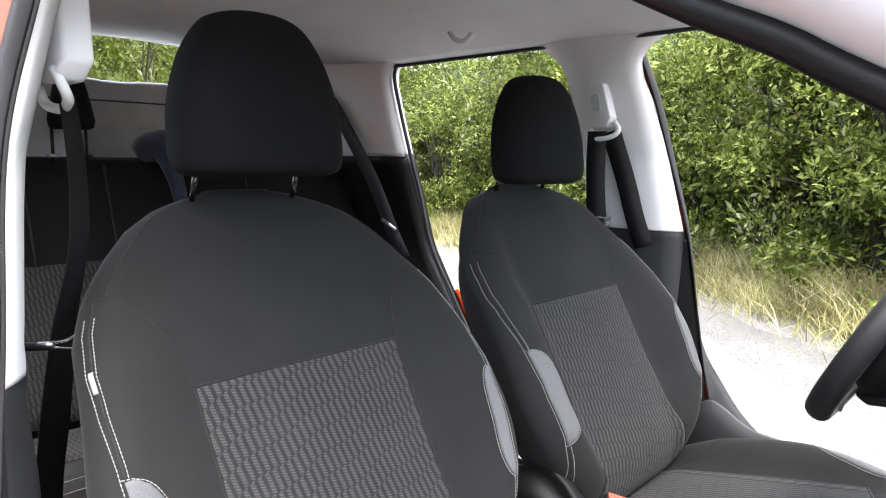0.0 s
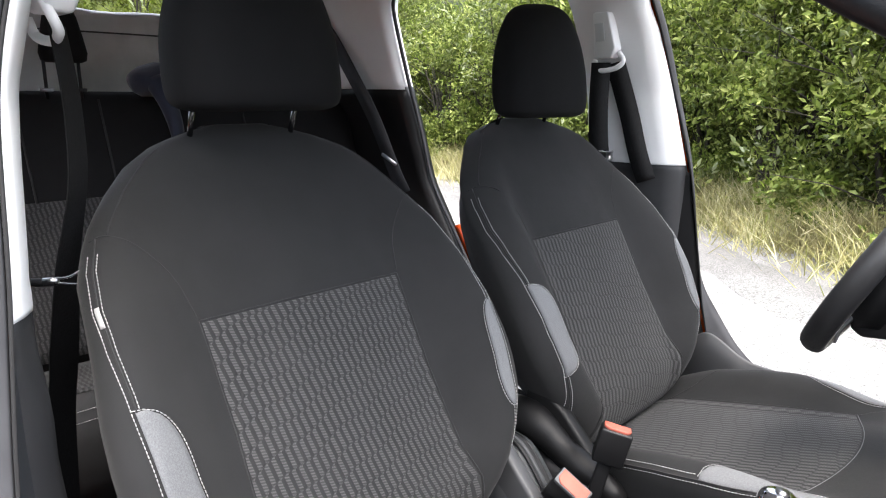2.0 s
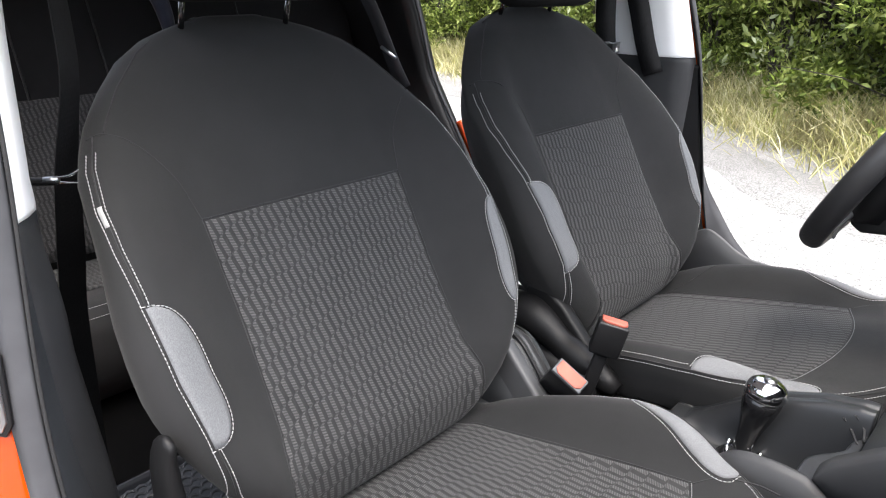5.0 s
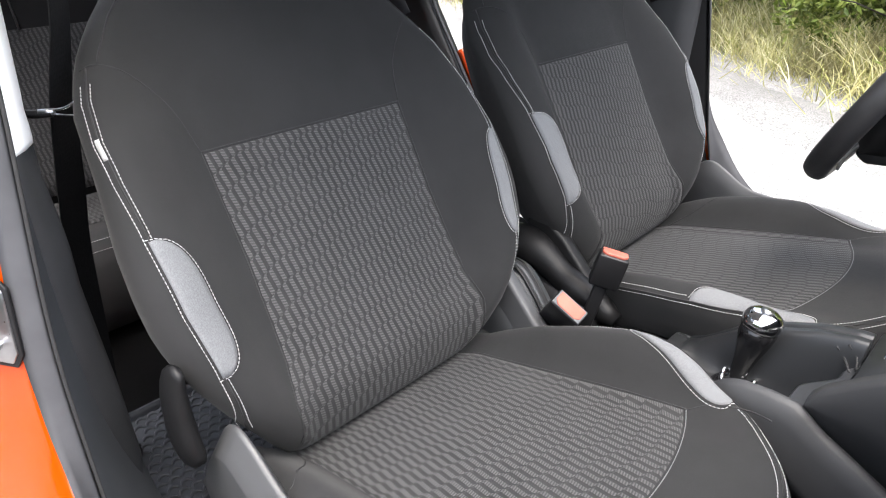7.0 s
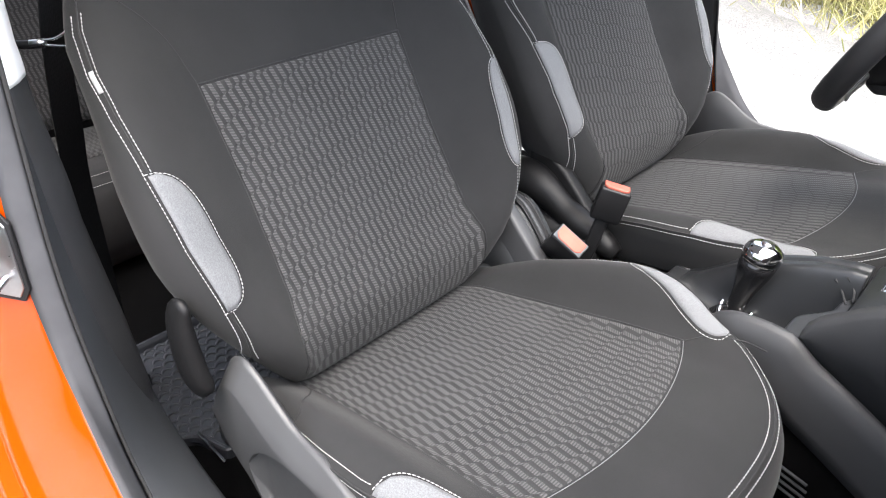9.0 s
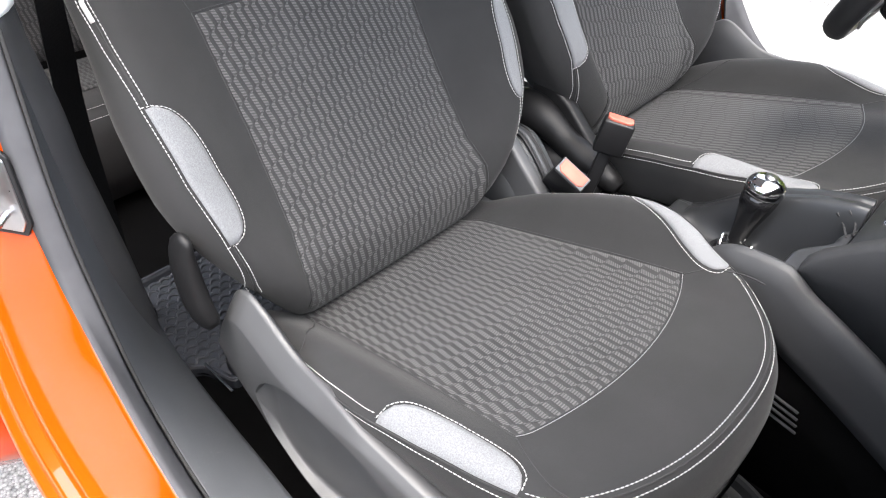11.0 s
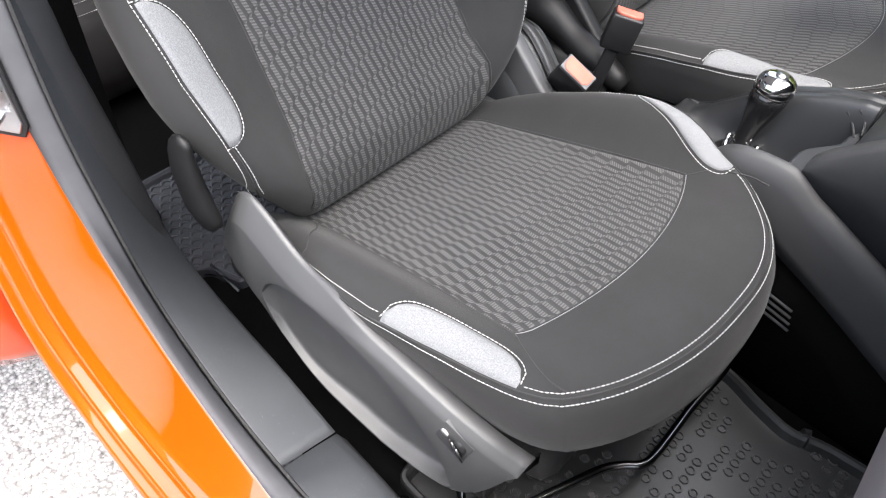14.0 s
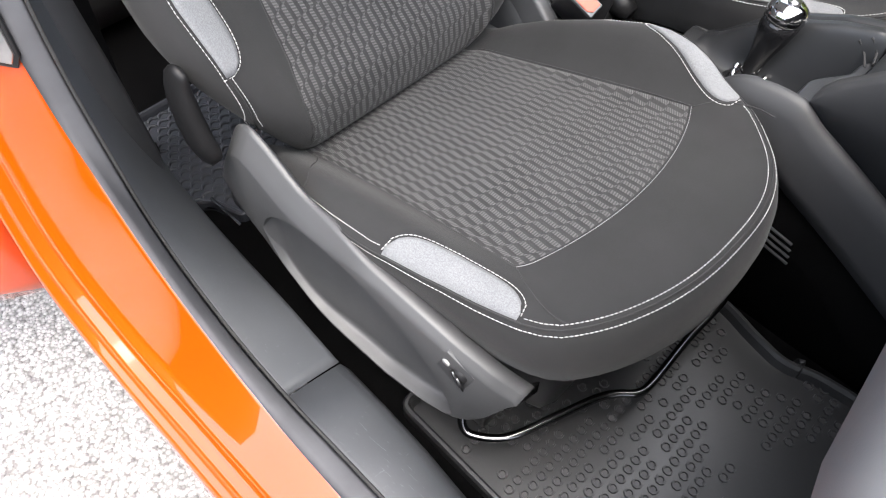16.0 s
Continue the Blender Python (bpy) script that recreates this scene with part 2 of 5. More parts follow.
def leaf_material(name, a, b, c):
    m = Mat(name, 0.45, 0.0, Transmission_Weight=0.0, Specular_IOR_Level=0.3)
    g = m.node("ShaderNodeNewGeometry")
    col = m.ramp(g.outputs["Random Per Island"], ((0.0, a), (0.55, b), (1.0, c)))
    # Slow noise darkens whole clumps: shade between the leaves is put into the colour.
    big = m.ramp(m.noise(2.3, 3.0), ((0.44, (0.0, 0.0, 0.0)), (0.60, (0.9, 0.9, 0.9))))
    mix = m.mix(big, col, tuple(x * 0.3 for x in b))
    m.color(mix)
    tr = m.node("ShaderNodeBsdfTranslucent")
    m.link(mix, tr.inputs["Color"])
    ms = m.node("ShaderNodeMixShader")
    ms.inputs[0].default_value = 0.45
    m.link(m.b.outputs[0], ms.inputs[1])
    m.link(tr.outputs[0], ms.inputs[2])
    m.link(ms.outputs[0], m.t.nodes["Material Output"].inputs["Surface"])
    return m.m


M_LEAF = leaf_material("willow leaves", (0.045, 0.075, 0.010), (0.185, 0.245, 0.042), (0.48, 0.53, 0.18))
M_LEAF_PALE = leaf_material("silvery leaves", (0.16, 0.20, 0.07), (0.30, 0.35, 0.17), (0.50, 0.54, 0.36))
M_LEAF_YELLOW = leaf_material("yellow green leaves", (0.10, 0.14, 0.015), (0.17, 0.21, 0.03), (0.24, 0.27, 0.09))
M_GRASS = leaf_material("dry grass", (0.20, 0.23, 0.05), (0.60, 0.55, 0.26), (0.85, 0.80, 0.56))
M_BARK = two_tone("grey brown bark", (0.016, 0.013, 0.009), (0.032, 0.027, 0.02), 12.0, 0.9, 60.0, 0.8, 0.004)
# Dark green that carries the hedge's inner shade in its colour.
M_HEDGE_DARK = two_tone("hedge shade colour", (0.012, 0.018, 0.006), (0.03, 0.045, 0.012), 3.0, 0.95, 30.0, 0.8, 0.02)


# ---- mesh helpers ----
def smoothstep(x):
    x = min(max(x, 0.0), 1.0)
    return x * x * (3 - 2 * x)


def interp(x, table):
    xs, ys = [p[0] for p in table], [p[1] for p in table]
    return float(np.interp(x, xs, ys))


def curve_pts(points, n):
    """A smooth line through a few points, n steps."""
    P = [Vector(p) for p in points]
    P = [P[0] * 2 - P[1]] + P + [P[-1] * 2 - P[-2]]
    out = []
    m = len(P) - 3
    for i in range(n + 1):
        f = min(i / n * m, m - 1e-6)
        k = int(f)
        t = f - k
        a, b, c, d = P[k:k + 4]
        out.append(0.5 * ((2 * b) + (c - a) * t + (2 * a - 5 * b + 4 * c - d) * t * t + (3 * b - a - 3 * c + d) * t ** 3))
    return out


def mesh_of(name, bm, material, smooth=True):
    bmesh.ops.recalc_face_normals(bm, faces=bm.faces)
    me = bpy.data.meshes.new(name)
    bm.to_mesh(me)
    bm.free()
    if smooth:
        for p in me.polygons:
            p.use_smooth = True
    me.materials.append(material)
    return me


def part(name, bm, material, parent=None, label="", smooth=True):
    ob = new(name, mesh_of(name, bm, material, smooth))
    if parent is not None:
        ob.parent = parent
        ob.matrix_parent_inverse = parent.matrix_world.inverted() if parent.type != "EMPTY" else Matrix.Translation(-parent.location)
    if label:
        ob["label"] = label
    return ob


def thing(name, at, label, category, group="", kind=""):
    ob = new(name)
    ob.empty_display_size = 0.1
    ob.location = at
    return tagged(ob, label, category, group, kind)


def solo(name, bm, material, label, category="", group="", kind="", smooth=True):
    ob = part(name, bm, material, None, "", smooth)
    return tagged(ob, label, category, group, kind)


def rings_mesh(rings, closed=True, cap=True):
    """Loft: rings of equal length joined one to the next."""
    bm = bmesh.new()
    V = [[bm.verts.new(p) for p in r] for r in rings]
    n = len(V[0])
    for a, b in zip(V, V[1:]):
        for i in range(n if closed else n - 1):
            j = (i + 1) % n
            q = [a[i], a[j], b[j], b[i]]
            if len({tuple(v.co) for v in q}) >= 3:
                bm.faces.new(q)
    if cap and closed:
        bm.faces.new(V[0])
        bm.faces.new(V[-1][::-1])
    return bm


def tube(points, radius, sides=8, flat=1.0, up=None):
    """A rod along a line; radius may be a list; flat squeezes it across."""
    P = [Vector(p) for p in points]
    R = radius if isinstance(radius, (list, tuple)) else [radius] * len(P)
    rings = []
    ref = Vector(up) if up else None
    for i, p in enumerate(P):
        d = (P[min(i + 1, len(P) - 1)] - P[max(i - 1, 0)]).normalized()
        r0 = ref or (Vector((0, 0, 1)) if abs(d.z) < 0.9 else Vector((1, 0, 0)))
        x = d.cross(r0).normalized()
        if i and not up:
            x = (last - d * last.dot(d)).normalized()
        last = x
        y = x.cross(d)
        rings.append([p + (x * math.cos(a) + y * math.sin(a) * flat) * R[i] for a in (2 * math.pi * k / sides for k in range(sides))])
    return rings_mesh(rings)


def strip(points, width_dir, half, thick):
    """A flat band with thickness along a line; width_dir a vector or a list of them."""
    P = [Vector(p) for p in points]
    rings = []
    for i, p in enumerate(P):
        d = (P[min(i + 1, len(P) - 1)] - P[max(i - 1, 0)]).normalized()
        w = Vector(width_dir[i] if isinstance(width_dir, list) else width_dir)
        w = (w - d * w.dot(d)).normalized()
        n = d.cross(w)
        rings.append([p + w * half * a + n * thick * b for a, b in ((-1, -.5), (1, -.5), (1, .5), (-1, .5))])
    return rings_mesh(rings)


def box(lo, hi, bevel=0.0, seg=2):
    bm = bmesh.new()
    bmesh.ops.create_cube(bm, size=1.0)
    lo, hi = Vector(lo), Vector(hi)
    for v in bm.verts:
        v.co = Vector([lo[k] + (v.co[k] + 0.5) * (hi[k] - lo[k]) for k in range(3)])
    if bevel:
        bmesh.ops.bevel(bm, geom=bm.edges[:], offset=bevel, segments=seg, affect="EDGES", profile=0.5)
    return bm


def prism(outline, depth, bevel=0.0, seg=2):
    """A plate: outline points (closed, 3D) pushed by the vector depth."""
    bm = bmesh.new()
    d = Vector(depth)
    a = [bm.verts.new(Vector(p)) for p in outline]
    b = [bm.verts.new(Vector(p) + d) for p in outline]
    n = len(a)
    bm.faces.new(a)
    bm.faces.new(b[::-1])
    for i in range(n):
        bm.faces.new([a[i], b[i], b[(i + 1) % n], a[(i + 1) % n]])
    if bevel:
        bmesh.ops.recalc_face_normals(bm, faces=bm.faces)
        e = [x for x in bm.edges if len(x.link_faces) == 2 and x.calc_face_angle(0) > 0.5]
        bmesh.ops.bevel(bm, geom=e, offset=bevel, segments=seg, affect="EDGES", profile=0.5)
    return bm


def moved(bm, m):
    bmesh.ops.transform(bm, matrix=m, verts=bm.verts)
    return bm


def merged(*bms):
    out = bmesh.new()
    for b in bms:
        me = bpy.data.meshes.new("tmp")
        b.to_mesh(me)
        b.free()
        out.from_mesh(me)
        bpy.data.meshes.remove(me)
    return out


def patch_grid(point, nu, nv, thick, uv=None):
    """A thin padded sheet on a surface: point(u, v, lift) for u, v in 0..1, its rim tucked in; thick is how far it stands proud."""
    bm = bmesh.new()
    lay = bm.loops.layers.uv.new("UVMap")
    V, T = {}, {}
    for i in range(nu + 1):
        for j in range(nv + 1):
            rim = i in (0, nu) or j in (0, nv)
            u = 0.0 if i == 0 else 1.0 if i == nu else 0.008 + 0.984 * (i - 1) / (nu - 2)
            v = 0.0 if j == 0 else 1.0 if j == nv else 0.008 + 0.984 * (j - 1) / (nv - 2)
            V[i, j] = bm.verts.new(point(u, v, -0.002 if rim else thick))
            T[V[i, j]] = uv(u, v) if uv else (u, v)
    for i in range(nu):
        for j in range(nv):
            bm.faces.new([V[i, j], V[i + 1, j], V[i + 1, j + 1], V[i, j + 1]])
    for f in bm.faces:
        for lo in f.loops:
            lo[lay].uv = T[lo.vert]
    return bm


def stitches(lines, pitch=0.0054, length=0.0044, radius=0.0009):
    """Short threads in rows along lines of points."""
    verts, faces = [], []
    for line in lines:
        P = [Vector(p) for p in line]
        seg = [(a, b, (b - a).length) for a, b in zip(P, P[1:])]
        total = sum(x[2] for x in seg)
        k = 0
        pos = pitch / 2
        acc = 0.0
        i = 0
        while pos < total and i < len(seg):
            while i < len(seg) and acc + seg[i][2] < pos:
                acc += seg[i][2]
                i += 1
            if i >= len(seg):
                break
            a, b, L = seg[i]
            d = (b - a).normalized()
            c = a + d * (pos - acc)
            x = d.cross(Vector((0.3, 0.2, 1))).normalized()
            y = x.cross(d)
            n0 = len(verts)
            for e, r in ((-0.5, 0.5), (0, 1.0), (0.5, 0.5)):
                for q in range(4):
                    w = q * math.pi / 2
                    verts.append(c + d * length * e + (x * math.cos(w) + y * math.sin(w)) * radius * r)
            for g in range(2):
                for q in range(4):
                    o = n0 + g * 4
                    faces.append((o + q, o + (q + 1) % 4, o + 4 + (q + 1) % 4, o + 4 + q))
            faces.append((n0, n0 + 3, n0 + 2, n0 + 1))
            faces.append((n0 + 8, n0 + 9, n0 + 10, n0 + 11))
            pos += pitch
    me = bpy.data.meshes.new("stitching")
    me.from_pydata([tuple(v) for v in verts], [], faces)
    bm = bmesh.new()
    bm.from_mesh(me)
    bpy.data.meshes.remove(me)
    return bm


# ---- seats ----
BACK_O, BACK_U, BACK_N = Vector((0.194, 0, 0.543)), Vector((-0.496, 0, 0.868)), Vector((0.868, 0, 0.496))
CUSH_O, CUSH_U, CUSH_N = Vector((0.185, 0, 0.432)), Vector((0.972, 0, 0.235)), Vector((-0.235, 0, 0.972))
BACK_W = ((-0.08, 0.185), (-0.05, 0.215), (0.0, 0.255), (0.05, 0.287), (0.1, 0.313), (0.15, 0.326), (0.2, 0.329), (0.27, 0.326), (0.36, 0.312),
          (0.44, 0.299), (0.5, 0.272), (0.55, 0.238), (0.6, 0.192), (0.63, 0.150), (0.648, 0.11), (0.658, 0.07))
BACK_B = ((-0.08, 0.005), (-0.04, 0.02), (0.0, 0.034), (0.05, 0.049), (0.1, 0.060), (0.2, 0.066), (0.28, 0.062), (0.36, 0.047), (0.44, 0.023), (0.5, 0.006), (0.55, 0.0))
CUSH_W = ((0, 0.25), (0.2, 0.275), (0.4, 0.284), (0.55, 0.284), (0.7, 0.270), (0.85, 0.251), (0.93, 0.242), (0.97, 0.234), (1, 0.222))
CUSH_B = ((0, 0.05), (0.1, 0.064), (0.2, 0.067), (0.28, 0.062), (0.36, 0.046), (0.44, 0.023), (0.5, 0.008), (0.58, 0.0))


CUSH_B_IN = ((0, 0.022), (0.1, 0.043), (0.2, 0.060), (0.27, 0.069), (0.31, 0.071), (0.36, 0.068), (0.40, 0.060), (0.44, 0.042), (0.5, 0.014), (0.58, 0.0))


def back_n(s, l, broad=False):
    """How far the backrest's front stands before its middle plane; broad: the bolster's crest lies further in, with a longer outer slope."""
    w = interp(s, BACK_W)
    broad = broad and l > 0
    l = abs(l)
    r = 0.068 if broad else 0.035
    n = interp(s, BACK_B) * smoothstep((l - 0.155) / max(w - (r - 0.005) - 0.155, 0.02))
    if l > w - r:
        n -= (0.05 if broad else r) * (1 - math.sqrt(max(0.0, 1 - ((l - (w - r)) / r) ** 2)))
    if s > 0.52:
        n -= 0.035 * smoothstep((s - 0.54) / 0.13) ** 1.5
    if s < 0.02:
        n -= 0.062 * ((0.02 - s) / 0.10) ** 2
    n += 0.006 * math.cos(min(l / 0.2, 1) * math.pi / 2) * smoothstep((0.5 - s) / 0.2)
    return n - 0.004


def cush_n(a, l, hump=True):
    """The cushion's height over its middle plane; the inner bolster swells further forward where hump is set."""
    table = CUSH_B_IN if hump and l > 0 else CUSH_B
    rim = edge_l(a, l) - 0.035
    l = abs(l)
    n = interp(a, table) * smoothstep((l - 0.16) / 0.09)
    if l > rim and a < 0.5:
        n -= 0.014 * min((l - rim) / 0.035, 1.2) ** 2 * smoothstep((0.5 - a) / 0.1)
    n += 0.006 * math.cos(min(l / 0.2, 1) * math.pi / 2)
    n -= 0.012 * smoothstep((a - 0.5) / 0.09)
    n -= 0.010 * smoothstep((0.03 - a) / 0.07)
    return n - 0.002


def narrow(f, l):
    """The inner front corner is rounder than the outer one."""
    return 1.0 - (0.115 * smoothstep((f - 0.62) / 0.38) if l > 0 else 0.0)


def cush_al(u, v):
    reach = 0.564 - (0.0700 * abs(u) ** 2.29 if u < 0 else 0.0794 * u ** 2.65)
    a = -0.06 + v * (reach + 0.06)
    f = max(a / reach, 0.0)
    return a, u * interp(f, CUSH_W) * narrow(f, u)


def edge_l(a, l=-1.0):
    """The cushion's half width at a."""
    f = min(a / (0.494 if l < 0 else 0.485), 1)
    return interp(f, CUSH_W) * narrow(f, l)


def build_seat(name, yc, g, label, head_z=0.0):
    """g = 1 when the inner side is towards +y, else -1."""
    def bp(s, l, lift=0.0):
        p = BACK_O + BACK_U * s + BACK_N * (back_n(s, l, yc > 0) + lift)
        return Vector((p.x, yc + g * l, p.z))

    def braw(s, l, n):
        p = BACK_O + BACK_U * s + BACK_N * n
        return Vector((p.x, yc + g * l, p.z))

    def cp(a, l, lift=0.0):
        p = CUSH_O + CUSH_U * a + CUSH_N * (cush_n(a, l, yc < 0) + lift)
        return Vector((p.x, yc + g * l, p.z))

    def w(x, l, z):
        return Vector((x, yc + g * l, z))

    seat = thing(name, (0.35, yc, 0.2), label, "car seat", "front seats")

    # backrest shell of cloth
    rings = []
    S = [-0.08, -0.07, -0.055] + [(-0.04 + 0.025 * i) for i in range(26)] + [0.60, 0.615, 0.63, 0.64, 0.65, 0.656, 0.659]
    for s in sorted(set(S)):
        W = interp(s, BACK_W)
        ring = []
        for i in range(41):
            u = math.sin((i / 40 - 0.5) * math.pi) if i else -1
            ring.append(bp(s, u * W))
        nb = -0.10 + 0.045 * smoothstep((s - 0.45) / 0.21)
        e, e_out = back_n(s, W, yc > 0), back_n(s, -W)
        for f in (0.35, 0.7):
            ring.append(braw(s, W - 0.022 * f, e + (nb + 0.03 - e) * f))
        for u in (0.88, 0.78, 0.4, 0.0, -0.4, -0.78, -0.88):
            ring.append(braw(s, u * W, nb + (0.012 if abs(u) > 0.85 else 0)))
        for f in (0.7, 0.35):
            ring.append(braw(s, -(W - 0.022 * f), e_out + (nb + 0.03 - e_out) * f))
        rings.append(ring)
    backrest = part("backrest", rings_mesh(rings), M_CLOTH, seat, "charcoal cloth backrest with raised side bolsters")

    # patterned panel
    def ins_w(s):
        return interp(s, ((-0.078, 0.183), (0.0, 0.188), (0.06, 0.176), (0.2, 0.170), (0.36, 0.173)))
    def ip(u, v, lift):
        s = -0.078 + v * 0.435
        return bp(s, (2 * u - 1) * ins_w(s), lift)
    part("insert_panel", patch_grid(ip, 30, 36, 0.0018, lambda u, v: ((2 * u - 1) * 0.173, v * 0.435)), M_INSERT, backrest, "dark patterned woven centre panel")

    seam_tab = ((0.0, 0.262), (0.018, 0.269), (0.084, 0.283), (0.17, 0.297), (0.265, 0.303), (0.338, 0.304), (0.392, 0.301), (0.444, 0.291), (0.49, 0.272))
    lines, dark = [], []
    for side in (-1, 1):
        def out_l(s):
            return interp(s, seam_tab)
        wide = (0.043 if yc < 0 else 0.020) if side < 0 else (0.022 if yc < 0 else 0.046)
        def wid(s):
            q = (s - 0.175) / 0.092
            return wide * max(0.0, 1 - abs(q) ** 3.2) ** 0.5
        def pp(u, v, lift):
            s = 0.084 + v * 0.182
            l = out_l(s) - 0.004 - wid(s) * (1 - u)
            return bp(s, side * l, lift)
        part("side_patch", patch_grid(pp, 8, 22, 0.0018), M_PATCH, backrest, "light grey melange cloth patch on the bolster")
        lines.append([bp(s, side * out_l(s), 0.0006) for s in np.linspace(0.005, 0.468, 60)])
        lines.append([bp(s, side * (out_l(s) - 0.009), 0.0006) for s in np.linspace(0.268, 0.466, 30)])
        lines.append([bp(s, side * (out_l(s) - 0.009), 0.0006) for s in np.linspace(0.005, 0.082, 12)])
        arc = []
        for s in np.linspace(0.0835, 0.2665, 40):
            arc.append(bp(s, side * (out_l(s) - 0.007 - wid(s)), 0.0006))
        lines.append([bp(0.268, side * (out_l(0.268)), 0.0006)] + arc[::-1] + [bp(0.083, side * out_l(0.083), 0.0006)])
        dark.append(curve_pts([bp(0.49, side * 0.272, 0.0), bp(0.49, side * 0.255, 0.0), bp(0.47, side * 0.225, 0.0), bp(0.42, side * 0.190, 0.0), bp(0.357, side * 0.174, 0.0)], 24))
        dark.append([bp(s, side * (out_l(s) - 0.0055), 0.0002) for s in np.linspace(0.0, 0.49, 50)])
        dark.append([bp(s, side * (interp(s, BACK_W) - 0.022), 0.0) for s in np.linspace(0.49, 0.62, 20)])
    dark.append([bp(0.3585, l, 0.0) for l in np.linspace(-0.174, 0.174, 30)])
    for side in (-1, 1):
        dark.append([bp(s, side * (ins_w(s) + 0.0015), 0.0) for s in np.linspace(-0.06, 0.357, 36)])
    st = part("stitching", stitches(lines), M_THREAD, backrest, "white double stitching")
    st["kind"] = "stuff"
    part("seam", merged(*[tube(d, 0.0011, 5) for d in dark]), M_SEAM, backrest)

    # woven tag sewn into the outer seam
    def tag(u, v, lift):
        s = 0.370 + v * 0.028
        return bp(s, -(interp(s, seam_tab) + -0.006 + 0.004 * u), lift + 0.0008)
    part("tag", patch_grid(tag, 4, 8, 0.0015), M_THREAD, backrest, "small pale woven tag")

    # headrest
    def headrest():
        rings = []
        H = ((0.0, 0.80, 0.55), (0.004, 0.90, 0.72), (0.012, 0.97, 0.88), (0.03, 1.0, 0.98), (0.06, 1.0, 1.0), (0.1, 0.975, 1.0), (0.14, 0.90, 0.96), (0.175, 0.80, 0.88), (0.205, 0.66, 0.76), (0.223, 0.53, 0.6), (0.233, 0.33, 0.4), (0.236, 0.1, 0.12))
        fine = curve_pts([Vector(r) for r in H], 44)
        for h, fw, fd in fine:
            c = Vector((-0.085 - 0.10 * h, 0, 1.119 + head_z + h * 1.03))
            hw, hd = 0.138 * fw, 0.058 * fd
            ring = []
            for k in range(40):
                t = 2 * math.pi * k / 40
                cx, sx = math.cos(t), math.sin(t)
                e = 0.62
                ring.append(w(c.x + hd * math.copysign(abs(cx) ** e, cx) - 0.012 * abs(sx) ** 2, hw * math.copysign(abs(sx) ** e, sx), c.z))
            rings.append(ring)
        return rings_mesh(rings)
    part("headrest", headrest(), M_CLOTH_SOFT, seat, "rounded black cloth headrest")
    for side in (-1, 1):
        foot, head = w(-0.160, side * 0.088, 1.06), w(-0.130, side * 0.088, 1.14)
        post = part("headrest_post", tube([foot, head], 0.0045, 12), M_BAR, seat, "dark steel headrest post")
        part("collar", tube([w(-0.163, side * 0.088, 1.052), w(-0.160, side * 0.088, 1.064)], [0.012, 0.009], 12), M_PLASTIC, post)

    # cushion
    bm = bmesh.new()
    V = {}
    nu, nv = 40, 36
    for i in range(nu + 1):
        for j in range(nv + 1):
            u, v = math.sin((i / nu - 0.5) * math.pi), math.sin(j / nv * math.pi / 2) if j < nv else 1.0
            a, l = cush_al(u, v)
            V[i, j] = bm.verts.new(cp(a, l))
    for i in range(nu):
        for j in range(nv):
            bm.faces.new([V[i, j], V[i + 1, j], V[i + 1, j + 1], V[i, j + 1]])
    rim = [(0, j) for j in range(nv + 1)] + [(i, nv) for i in range(1, nu + 1)] + [(nu, j) for j in range(nv - 1, -1, -1)]
    AL = []
    for i, j in rim:
        u, v = math.sin((i / nu - 0.5) * math.pi), math.sin(j / nv * math.pi / 2) if j < nv else 1.0
        AL.append(cush_al(u, v))
    N = []
    for k in range(len(AL)):
        p, q = AL[max(k - 1, 0)], AL[min(k + 1, len(AL) - 1)]
        t = Vector((q[0] - p[0], q[1] - p[1]))
        N.append(Vector((t.y, -t.x)).normalized())
    mid = len(AL) // 2
    if N[mid].x < 0:
        N = [-x for x in N]
    prev = [V[k] for k in rim]
    skirt_rows = {}
    for o, d in ((0.004, -0.002), (0.008, -0.008), (0.012, -0.02), (0.014, -0.035), (0.012, -0.06), (0.004, -0.09), (-0.012, -0.11), (-0.04, -0.12)):
        row = []
        for (a, l), n in zip(AL, N):
            side = smoothstep((0.46 - a) / 0.2)
            o2 = o * (1 - side) + side * min(o, 0.004) - side * 0.25 * max(-d - 0.02, 0)
            a2, l2 = a + n.x * o2, l + n.y * o2
            base = CUSH_O + CUSH_U * a2 + CUSH_N * (cush_n(a, l, yc < 0) + d)
            row.append(bm.verts.new((base.x, yc + g * l2, base.z)))
        for k in range(len(row) - 1):
            bm.faces.new([prev[k], prev[k + 1], row[k + 1], row[k]])
        prev = row
        skirt_rows[d] = [v.co.copy() for v in row]
    bm.faces.new(prev)
    cushion = part("cushion", bm, M_CLOTH, seat, "charcoal cloth seat cushion with rounded front")

    def ci(u, v, lift):
        l = (2 * u - 1) * (0.178 + 0.006 * v)
        a = -0.045 + v * (0.485 - 0.040 * (l / 0.18) ** 2)
        return cp(a, l, lift)
    part("insert_panel", patch_grid(ci, 30, 36, 0.0018, lambda u, v: ((2 * u - 1) * 0.18, v * 0.485)), M_INSERT, cushion, "dark patterned woven centre panel")
    front = [cp(0.442 - 0.040 * (l / 0.18) ** 2, l, 0.0008) for l in np.linspace(-0.183, 0.183, 40)]
    part("piping", tube(front, 0.0006, 6), M_PATCH, cushion, "thin white piping")
    lines, dark = [], []
